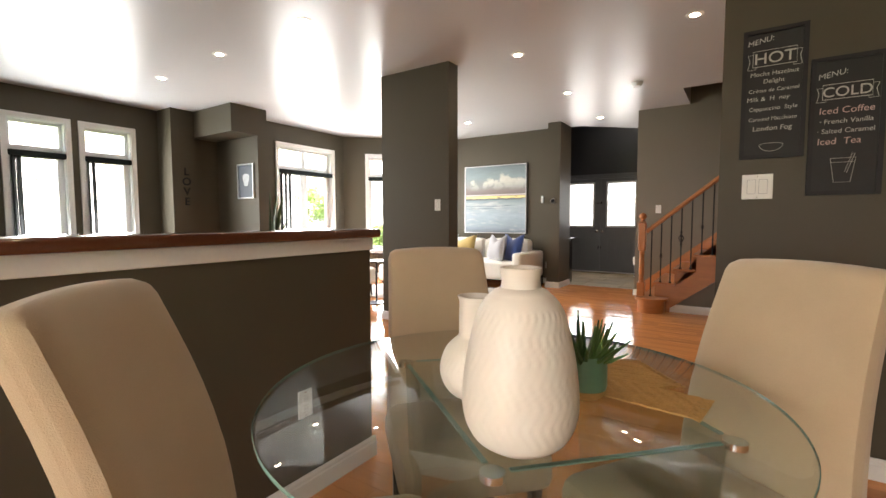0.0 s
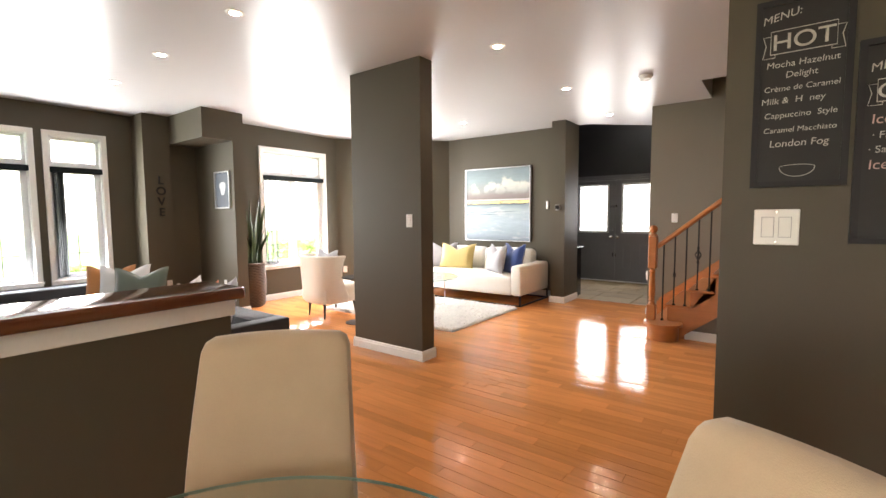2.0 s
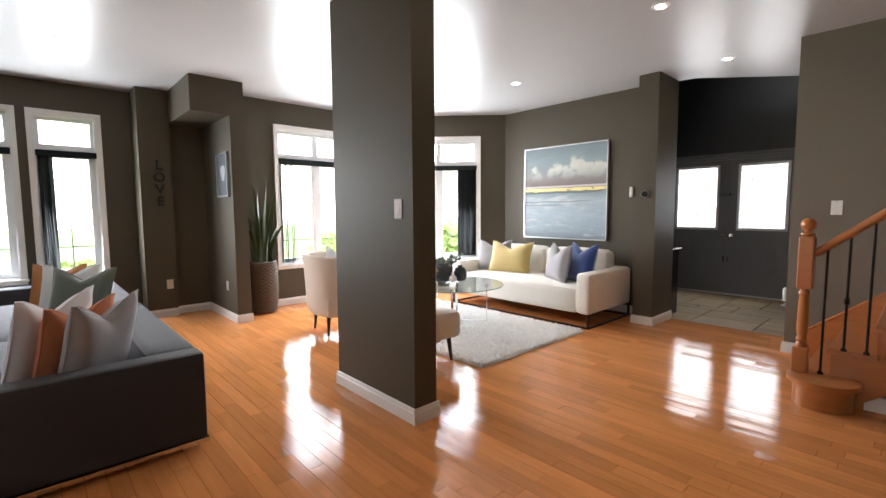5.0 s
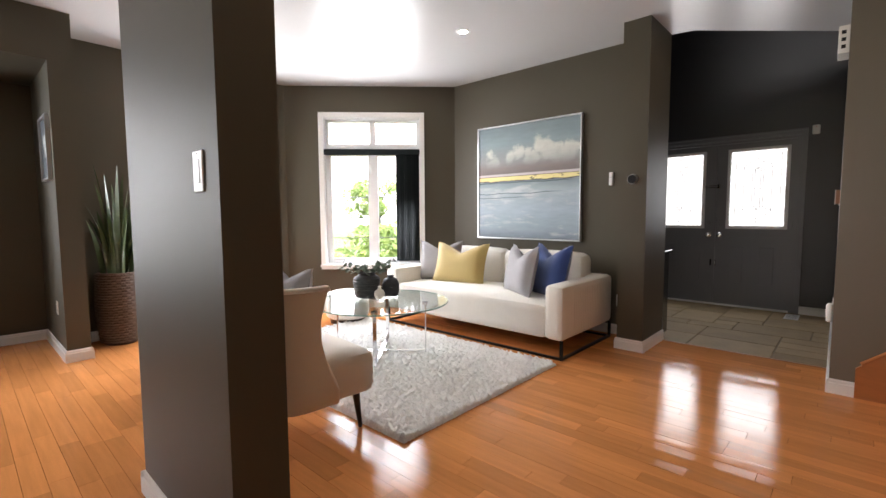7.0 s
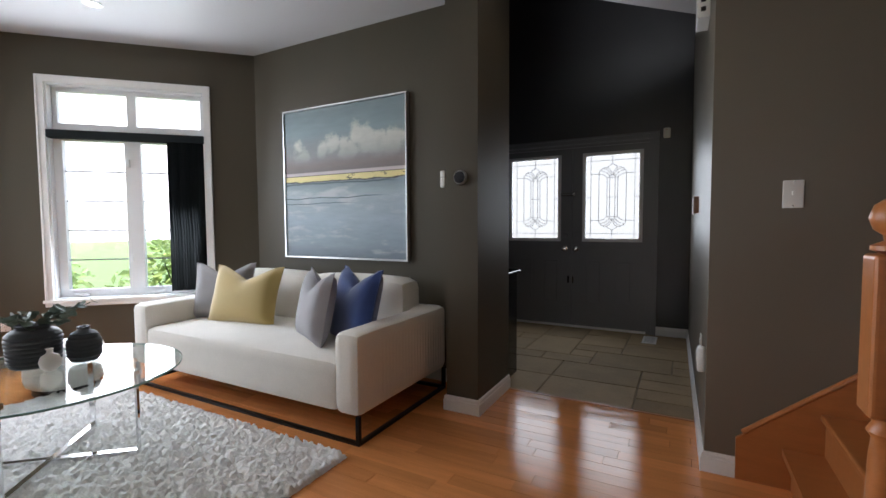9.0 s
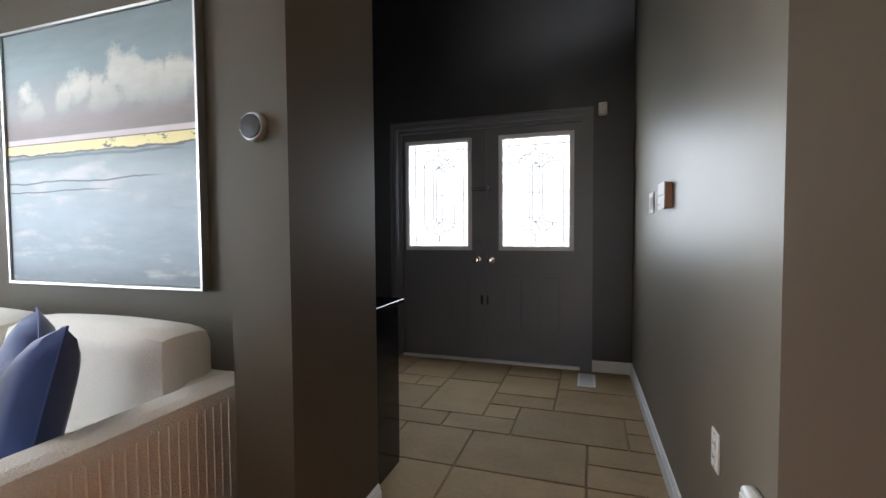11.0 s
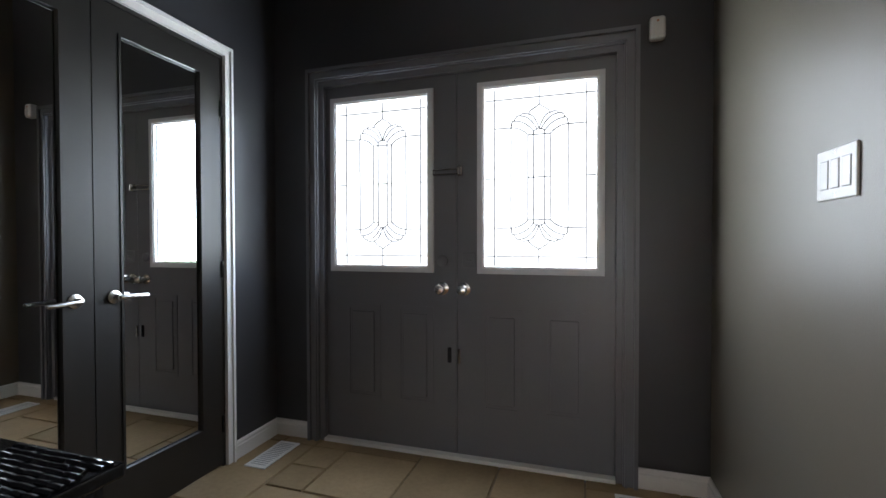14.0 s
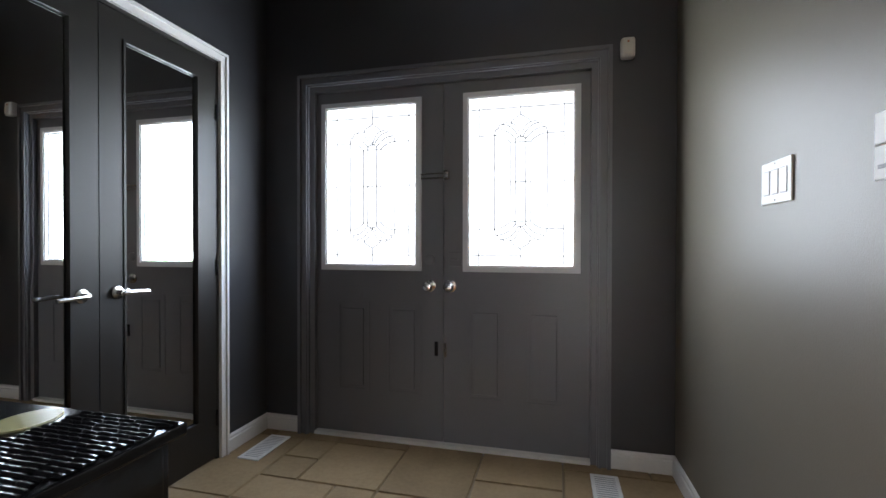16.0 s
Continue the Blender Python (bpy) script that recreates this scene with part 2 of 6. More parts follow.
def box(x0, x1, y0, y1, z0, z1, bevel=0.0, seg=2, bm=None):
    own = bmesh.new()
    bmesh.ops.create_cube(own, size=1.0)
    for v in own.verts:
        v.co = Vector(((x0 + x1) / 2 + v.co.x * (x1 - x0), (y0 + y1) / 2 + v.co.y * (y1 - y0), (z0 + z1) / 2 + v.co.z * (z1 - z0)))
    if bevel:
        bmesh.ops.bevel(own, geom=own.edges[:], offset=bevel, segments=seg, profile=0.5, affect="EDGES")
    if bm is None:
        return own
    return join(bm, own)


def join(bm, other):
    me = bpy.data.meshes.new("tmp")
    other.to_mesh(me)
    other.free()
    bm.from_mesh(me)
    bpy.data.meshes.remove(me)
    return bm


def lathe(profile, n=32, bm=None, cx=0.0, cy=0.0, caps=True):
    """Turn (radius, height) pairs round the z axis."""
    bm = bm or bmesh.new()
    rings = []
    for r, z in profile:
        rings.append([bm.verts.new((cx + r * math.cos(2 * math.pi * i / n), cy + r * math.sin(2 * math.pi * i / n), z)) for i in range(n)])
    for a, b in zip(rings, rings[1:]):
        for i in range(n):
            bm.faces.new((a[i], a[(i + 1) % n], b[(i + 1) % n], b[i]))
    if not caps:
        for i in range(n):
            bm.faces.new((rings[-1][i], rings[-1][(i + 1) % n], rings[0][(i + 1) % n], rings[0][i]))
        return bm
    if profile[0][0] > 1e-4:
        bm.faces.new(list(reversed(rings[0])))
    if profile[-1][0] > 1e-4:
        bm.faces.new(rings[-1])
    return bm


def tube(points, r, n=8, bm=None, r_end=None):
    """A round bar along points."""
    bm = bm or bmesh.new()
    pts = [Vector(p) for p in points]
    rings = []
    for i, p in enumerate(pts):
        d = (pts[min(i + 1, len(pts) - 1)] - pts[max(i - 1, 0)]).normalized()
        a = d.orthogonal().normalized() if i == 0 else (a - d * a.dot(d)).normalized()
        b = d.cross(a)
        rr = r if r_end is None else r + (r_end - r) * i / max(1, len(pts) - 1)
        rings.append([bm.verts.new(p + (a * math.cos(2 * math.pi * k / n) + b * math.sin(2 * math.pi * k / n)) * rr) for k in range(n)])
    for u, v in zip(rings, rings[1:]):
        for k in range(n):
            bm.faces.new((u[k], u[(k + 1) % n], v[(k + 1) % n], v[k]))
    bm.faces.new(list(reversed(rings[0])))
    bm.faces.new(rings[-1])
    return bm


def prism(outline, z0, z1, bm=None):
    """Extrude a plan outline upwards."""
    bm = bm or bmesh.new()
    lo = [bm.verts.new((x, y, z0)) for x, y in outline]
    hi = [bm.verts.new((x, y, z1)) for x, y in outline]
    n = len(outline)
    for i in range(n):
        bm.faces.new((lo[i], lo[(i + 1) % n], hi[(i + 1) % n], hi[i]))
    caps = [bm.faces.new(list(reversed(lo))), bm.faces.new(hi)]
    bmesh.ops.triangulate(bm, faces=caps)
    return bm


def side_prism(outline, y0, y1, bm=None):
    """Extrude an x-z outline along y."""
    bm = bm or bmesh.new()
    a = [bm.verts.new((x, y0, z)) for x, z in outline]
    b = [bm.verts.new((x, y1, z)) for x, z in outline]
    n = len(outline)
    for i in range(n):
        bm.faces.new((a[i], a[(i + 1) % n], b[(i + 1) % n], b[i]))
    caps = [bm.faces.new(list(reversed(a))), bm.faces.new(b)]
    bmesh.ops.triangulate(bm, faces=caps)
    return bm


def text_mesh(body, size, align="CENTER", shear=0.0, thick=0.0):
    cu = bpy.data.curves.new("writing", "FONT")
    cu.body, cu.size, cu.align_x, cu.shear, cu.offset = body, size, align, shear, thick
    ob = new("writing", cu)
    me = bpy.data.meshes.new_from_object(ob.evaluated_get(bpy.context.evaluated_depsgraph_get()))
    bpy.data.objects.remove(ob)
    bpy.data.curves.remove(cu)
    return me


def write(body, size, x, z, parent, material, y=-0.003, align="CENTER", shear=0.0, rot=0.0, thick=0.0, sx=1.0):
    me = text_mesh(body, size, align, shear, thick)
    me.materials.append(material)
    ob = new("lettering", me)
    ob.parent = parent
    ob.matrix_local = pose(x, y, z, 90, 0, 0) @ pose(0, 0, 0, 0, 0, rot) @ Matrix.Diagonal((sx, 1, 1, 1))
    return ob


# ---------------------------------------------------------------- shell
H = 2.74            # living room ceiling
WX = -7.22          # window wall
W2 = -6.47          # bay wall
PY = 7.72           # wall with the seascape
DY = 9.93           # front door wall
FX = -1.348         # foyer's side wall at its near corner
CX = -3.668         # closet wall
SY = 7.21           # wall behind the stair
MY = 2.66           # chalkboard wall
FS = 0.0173         # the foyer's side wall leans in by this much a metre
BA, BB = Vector((-6.47, 6.24)), Vector((-5.0, 7.72))
BL = (BB - BA).length
BANG = math.degrees(math.atan2(BB.y - BA.y, BB.x - BA.x))


def wall_x(name, x0, x1, y0, y1, material, openings=(), z0=0.0, z1=H, label=""):
    """Wall between two x faces that runs along y; openings are (y0, y1, z0, z1)."""
    bm = bmesh.new()
    at = y0
    for a, b, c, d in sorted(openings):
        box(x0, x1, at, a, z0, z1, bm=bm)
        if c > z0:
            box(x0, x1, a, b, z0, c, bm=bm)
        box(x0, x1, a, b, d, z1, bm=bm)
        at = b
    box(x0, x1, at, y1, z0, z1, bm=bm)
    return thing(name, bm, material, label or "painted wall", "wall", kind="structure")


def wall_y(name, y0, y1, x0, x1, material, openings=(), z0=0.0, z1=H, m=None, label=""):
    bm = bmesh.new()
    at = x0
    for a, b, c, d in sorted(openings):
        box(at, a, y0, y1, z0, z1, bm=bm)
        if c > z0:
            box(a, b, y0, y1, z0, c, bm=bm)
        box(a, b, y0, y1, d, z1, bm=bm)
        at = b
    box(at, x1, y0, y1, z0, z1, bm=bm)
    return thing(name, bm, material, label or "painted wall", "wall", kind="structure", m=m)


TR = 0.055          # width of a window's casing
W1A = (1.56 + TR, 2.225 - TR, 0.50 + TR, 2.425 - TR)
W1B = (2.305 + TR, 2.96 - TR, 0.50 + TR, 2.425 - TR)
W2O = (4.71 + TR, 5.985 - TR, 0.50 + TR, 2.44 - TR)
W3O = (0.41 + TR, 1.705 - TR, 0.49 + TR, 2.42 - TR)
REAR = (-2.2, 0.9, 0.15, 2.2)
LOFT = (-2.3, -0.9, 3.7, 5.1)

wall_x("wall_window", WX - 0.2, WX, -3.0, 3.26, OLIVE, [W1A, W1B], label="dark olive painted wall with tall windows")
wall_x("wall_pilaster", WX - 0.2, -6.83, 3.26, 3.59, OLIVE, label="dark olive painted pilaster")
wall_x("wall_niche_back", WX - 0.2, -6.92, 3.59, 3.985, OLIVE, label="dark olive painted niche")
wall_x("wall_niche_fin", WX - 0.2, -5.87, 3.985, 4.14, OLIVE, label="dark olive painted fin wall beside a niche")
thing("wall_niche_header", box(-6.92, -5.87, 3.59, 3.985, 2.36, H), OLIVE, "dark olive painted header over a niche", "wall", kind="structure")
wall_x("wall_bay_side", W2 - 0.2, W2, 4.14, 6.24 + 0.08, OLIVE, [W2O], label="dark olive painted bay wall with a window")
bay_m = pose(BA.x, BA.y, 0, 0, 0, BANG)
wall_y("wall_bay_angled", 0.0, 0.2, 0.0, BL + 0.08, OLIVE, [W3O], m=bay_m, label="dark olive painted angled bay wall with a window")
wall_y("wall_seascape", PY, 7.81, -5.0, -2.54, OLIVE, label="dark olive painted wall behind the sofa")
thing("wall_pier", box(-2.755, -2.54, 7.27, PY, 0, H), OLIVE, "dark olive painted pier beside the foyer opening", "wall", kind="structure")
thing("wall_column", box(-3.445, -2.545, 3.915, 4.088, 0, H), OLIVE, "free-standing dark olive painted wall column", "column", kind="structure")
wall_y("wall_foyer_near", 7.81, 7.824, -4.2, -2.545, SLATE, z1=5.5, label="dark slate painted foyer wall")
thing("wall_foyer_near_upper", box(-2.545, -2.40, 3.0, 7.81, H + 0.3, 5.5), SLATE, "dark slate painted upper hall wall", "wall", kind="structure")
CLO = (8.27, 9.53, 0.0, 2.07)
wall_x("wall_closet", CX - 0.15, CX, 7.824, DY, SLATE, [CLO], z1=5.5, label="dark slate painted wall with closet doors")
DOOR = (-3.372, -1.758, 0.0, 2.043)
wall_y("wall_front_door", DY, DY + 0.2, CX - 0.15, FX + 0.15, SLATE, [DOOR], z1=5.5, label="dark slate painted wall round the front doors")
thing("wall_foyer_side", prism([(FX, SY), (FX + 0.15, SY), (FX + 0.15, DY), (FX - FS * (DY - SY), DY)], 0.0, 5.5), TAUPE, "satin taupe painted foyer wall", "wall", kind="structure")


def on_side_wall(y, z):
    """Pose on the foyer's side wall, facing the room."""
    return pose(FX - FS * (y - SY), y, z, 0, 0, -90 + math.degrees(math.atan(FS)))


wall_y("wall_stair", SY, SY + 0.14, FX + 0.15, 3.0, TAUPE, z1=5.5, label="taupe painted wall behind the staircase")
wall_y("wall_chalkboard", MY, MY + 0.14, -0.13, 3.0, OLIVE, label="dark olive painted wall with chalkboard menus")
wall_x("wall_hall_end", -0.13, 0.01, MY + 0.14, 4.6, OLIVE, label="dark olive painted wall")
wall_x("wall_right", 3.0, 3.2, -3.0, SY + 0.14, OLIVE, z1=5.5)
wall_y("wall_rear", -3.2, -3.0, WX - 0.2, 3.2, OLIVE, [REAR], label="plain wall behind the dining table with a window")
# closed shell upstairs
wall_y("wall_loft_rear", 2.86, 3.0, -2.55, 3.2, OLIVE, [LOFT], z0=H + 0.3, z1=5.5)
thing("wall_closet_inside", box(CX - 0.95, CX - 0.85, 7.824, DY, 0, 2.6), SLATE, "plain closet wall", "wall", kind="structure")
thing("wall_closet_top", box(CX - 0.95, CX - 0.15, 7.824, DY, 2.3, 2.4), SLATE, "plain closet top", "wall", kind="structure")

slab = [(WX - 0.2, -3.2), (3.2, -3.2), (3.2, 6.30), (-0.68, 6.30), (-0.68, SY), (FX, SY), (FX, 8.82), (-2.37, 7.845), (-2.545, 7.81),
        (-5.0, 7.81), (-6.8, 6.40), (WX - 0.2, 6.35)]
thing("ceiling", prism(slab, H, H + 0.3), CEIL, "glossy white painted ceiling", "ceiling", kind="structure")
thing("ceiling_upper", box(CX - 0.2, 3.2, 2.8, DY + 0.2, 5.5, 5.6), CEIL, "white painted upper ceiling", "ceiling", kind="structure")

# sky light that enters through the living room's windows and the front door's lights
for nm, o, m_, watts in (("sky_in_window_1", W1A, pose(WX, 0, 0, 0, 0, 90), 5.5), ("sky_in_window_2", W1B, pose(WX, 0, 0, 0, 0, 90), 5.5),
                         ("sky_in_window_3", W2O, pose(W2, 0, 0, 0, 0, 90), 11.0), ("sky_in_window_4", W3O, bay_m, 11.0)):
    w_ = (o[1] - o[0]) / 2
    for k in (0, 1):
        c_ = o[0] + w_ * (k + 0.5)
        opening_lamp(nm, m_ @ Vector((c_, -0.035, (o[2] + o[3]) / 2)), m_ @ Vector((c_, -3, 1.2)), w_ - 0.10, o[3] - o[2] - 0.1, watts / 2)
# Warm fill lamp added at the unseen rear window to brighten the dining end.
opening_lamp("fill_in_rear_window", ((REAR[0] + REAR[1]) / 2, -2.96, 1.2), ((REAR[0] + REAR[1]) / 2, 3.0, 1.0), REAR[1] - REAR[0] - 0.2, REAR[3] - REAR[2] - 0.2, 3.2, (1.0, 0.94, 0.86))
for c_ in (-2.999, -2.146):
    opening_lamp("sky_in_door_light", (c_, DY + 0.042, 1.458), (c_, DY - 3, 1.458), 0.53, 0.88, 1.3)

# ---------------------------------------------------------------- baseboards
def profile_board(name, p, q, side, h=0.095, d=0.016):
    """Stepped white baseboard from p to q; side +1: the room lies to the left of p->q."""
    p, q = Vector(p), Vector(q)
    L = (q - p).length
    ang = math.degrees(math.atan2(q.y - p.y, q.x - p.x))
    s = side
    out = [(0.0, 0.0), (d * s, 0.0), (d * s, h * 0.72), (d * 0.7 * s, h * 0.78), (d * 0.7 * s, h * 0.9), (d * 0.35 * s, h), (0.0, h)]
    bm = bmesh.new()
    a = [bm.verts.new((0, y, z)) for y, z in out]
    b = [bm.verts.new((L, y, z)) for y, z in out]
    n = len(out)
    for i in range(n):
        bm.faces.new((a[i], a[(i + 1) % n], b[(i + 1) % n], b[i]))
    bm.faces.new(a)
    bm.faces.new(list(reversed(b)))
    return thing(name, bm, WHITE, "white painted stepped baseboard along the wall", "baseboard", kind="structure", m=pose(p.x, p.y, 0.0, 0, 0, ang))


E_ = 0.016
for p, q, s in [
    ((WX, -3.0), (WX, 3.26), -1), ((WX, 3.26), (-6.83 + E_, 3.26), -1), ((-6.83, 3.26), (-6.83, 3.59), -1), ((-6.92, 3.591), (-6.92, 3.985), -1),
    ((-6.92, 3.985), (-5.87 + E_, 3.985), -1), ((-5.87, 3.985), (-5.87, 4.14), -1), ((-5.87 + E_, 4.14), (W2, 4.14), -1), ((W2, 4.14), (W2, 6.24), -1),
    ((BA.x, BA.y), (BB.x, BB.y), -1), ((-5.0, PY), (-2.755, PY), -1), ((-2.755, PY), (-2.755, 7.27 - E_), -1), ((-2.755, 7.27), (-2.54, 7.27), -1),
    ((-2.54, 7.27 - E_), (-2.54, 7.81), -1),
    ((-3.445, 3.915), (-2.545, 3.915), -1), ((-2.545, 3.915 - E_), (-2.545, 4.088 + E_), -1), ((-2.545, 4.088), (-3.445, 4.088), -1), ((-3.445, 4.088 + E_), (-3.445, 3.915 - E_), -1),
    ((CX, 9.577), (CX, DY), -1), ((CX, DY), (-3.437, DY), -1), ((-1.693, DY), (FX - FS * (DY - SY), DY), -1), ((FX - FS * (DY - SY), DY), (FX, SY - E_), -1), ((FX, SY), (-1.215, SY), -1),
    ((-0.13, MY), (3.0, MY), -1), ((-0.13, MY + 0.14), (-0.13, MY - E_), -1),
]:
    profile_board("baseboard", p, q, s)


# ---------------------------------------------------------------- windows
def ring(u0, u1, z0, z1, w, y0, y1, bevel=0.0):
    """A rectangular frame of bar width w in the local x-z plane."""
    bm = bmesh.new()
    box(u0, u1, y0, y1, z1 - w, z1, bm=bm)
    box(u0, u1, y0, y1, z0, z0 + w, bm=bm)
    box(u0, u0 + w, y0, y1, z0 + w, z1 - w, bm=bm)
    box(u1 - w, u1, y0, y1, z0 + w, z1 - w, bm=bm)
    return bm


def window(name, m, u0, u1, z0, z1, sashes, stack, label, cols=2):
    """Local frame: x along the wall, room towards -y, wall face at y = 0. u, z: the casing's inner edge.
    sashes: number of casements; stack: (u0, u1) of the gathered vertical blind."""
    w = empty(name, m, label, "window", kind="structure")
    part("casing", ring(u0 - TR, u1 + TR, z0 - TR, z1 + TR, TR, -0.022, 0.0), WHITE, w, "white painted casing")
    part("casing_edge", ring(u0 - TR, u1 + TR, z0 - TR, z1 + TR, 0.014, -0.03, -0.022), WHITE, w)
    part("reveal", ring(u0, u1, z0, z1, 0.012, 0.0, 0.16), UPVC, w)
    part("sill", box(u0 - TR - 0.01, u1 + TR + 0.01, -0.045, -0.03, z0 - 0.022, z0 + 0.004, bevel=0.004), WHITE, w)
    zt = z1 - 0.40           # transom bar
    part("transom_bar", box(u0 + 0.012, u1 - 0.012, 0.06, 0.14, zt, zt + 0.05), UPVC, w)
    n = sashes
    span = (u1 - u0 - 0.024) / n
    for i in range(n):
        a, b = u0 + 0.012 + i * span, u0 + 0.012 + (i + 1) * span
        t = part("transom_sash", ring(a, b, zt + 0.05, z1 - 0.012, 0.035, 0.08, 0.13), UPVC, w)
        part("pane", box(a + 0.035, b - 0.035, 0.102, 0.106, zt + 0.085, z1 - 0.047), GLASS, t)
        s = part("sash", ring(a, b, z0 + 0.012, zt, 0.062, 0.07, 0.13), UPVC, w)
        g = part("pane", box(a + 0.062, b - 0.062, 0.102, 0.106, z0 + 0.074, zt - 0.062), GLASS, s)
        g.visible_shadow = False
        bm = bmesh.new()
        rows = 5
        for k in range(1, rows):
            z = z0 + 0.074 + (zt - z0 - 0.136) * k / rows
            box(a + 0.062, b - 0.062, 0.107, 0.113, z - 0.006, z + 0.006, bm=bm)
        for k in range(1, cols):
            x = a + 0.062 + (b - a - 0.124) * k / cols
            box(x - 0.006, x + 0.006, 0.114, 0.119, z0 + 0.074, zt - 0.062, bm=bm)
        part("grille", bm, GRILLE, s, "thin grille bars greyed as if backlit")
        for z in (z0 + 0.30, zt - 0.28):
            part("latch", box(b - 0.045, b - 0.02, 0.05, 0.07, z, z + 0.07, bevel=0.004), UPVC, s)
        part("crank", box(a + 0.10, a + 0.22, 0.045, 0.07, z0 + 0.02, z0 + 0.045, bevel=0.005), UPVC, s)
    part("blind_rail", box(u0 + 0.004, u1 - 0.004, -0.03, 0.05, zt - 0.055, zt + 0.012, bevel=0.006), BLIND, w, "black blind head rail")
    if stack:
        a, b = stack
        k = max(4, int((b - a) / 0.022))
        for i in range(k):
            x = a + (b - a) * (i + 0.5) / k
            part("blind_slat", box(-0.042, 0.042, -0.0012, 0.0012, z0 + 0.04, zt - 0.055), BLIND, w, m=pose(x, 0.012, 0, 0, 0, 62 + 6 * math.sin(i * 1.7)))
    return w


# local x along the wall with the room at -y
mw1 = pose(WX, 0, 0, 0, 0, 90)
window("window_1", mw1, W1A[0], W1A[1], W1A[2], W1A[3], 1, (W1A[0] + 0.03, W1A[0] + 0.12), "tall white casement window with a black vertical blind drawn aside")
window("window_2", mw1, W1B[0], W1B[1], W1B[2], W1B[3], 1, (W1B[0] + 0.03, W1B[0] + 0.14), "tall white casement window with a black vertical blind drawn aside")
mw2 = pose(W2, 0, 0, 0, 0, 90)
window("window_3", mw2, W2O[0], W2O[1], W2O[2], W2O[3], 2, (W2O[0] + 0.03, W2O[0] + 0.26), "wide white double casement window with black blind gathered aside", cols=1)
window("window_4", bay_m, W3O[0], W3O[1], W3O[2], W3O[3], 2, (W3O[1] - 0.29, W3O[1] - 0.02), "wide white double casement window with black blind gathered aside", cols=1)
window("window_5", pose(0, -3.0, 0, 0, 0, 180), -REAR[1], -REAR[0], REAR[2], REAR[3], 3, None, "wide white window behind the dining table")

# ---------------------------------------------------------------- front doors
DZ = 2.033
fd = empty("door_1", pose(0, DY, 0), "graphite double front door with leaded glass lights", "door", kind="structure")
dx0, dx1 = DOOR[0], DOOR[1]
part("casing", ring(dx0 - 0.065, dx1 + 0.065, -0.07, DZ + 0.075, 0.065, -0.02, 0.0), DOORP, fd)
part("casing_bead", ring(dx0 - 0.065, dx1 + 0.065, -0.07, DZ + 0.075, 0.018, -0.034, -0.02), DOORP, fd)
part("casing_inner_bead", ring(dx0 - 0.02, dx1 + 0.02, -0.07, DZ + 0.03, 0.012, -0.03, -0.02), DOORP, fd)
part("jamb", ring(dx0, dx1, -0.03, DZ + 0.01, 0.03, 0.0, 0.12), DOORP, fd)
part("threshold", box(dx0 + 0.03, dx1 - 0.03, -0.012, 0.12, 0.0, 0.022, bevel=0.004), WHITE, fd, "chipped white threshold")
mid = (dx0 + dx1) / 2
part("astragal", box(mid - 0.02, mid + 0.02, 0.076, 0.09, 0.022, DZ - 0.022), DOORP, fd)


def bezier(a, b, c, d, n=10):
    a, b, c, d = Vector(a), Vector(b), Vector(c), Vector(d)
    return [a * (1 - f) ** 3 + b * 3 * f * (1 - f) ** 2 + c * 3 * f * f * (1 - f) + d * f ** 3 for f in (k / n for k in range(n + 1))]


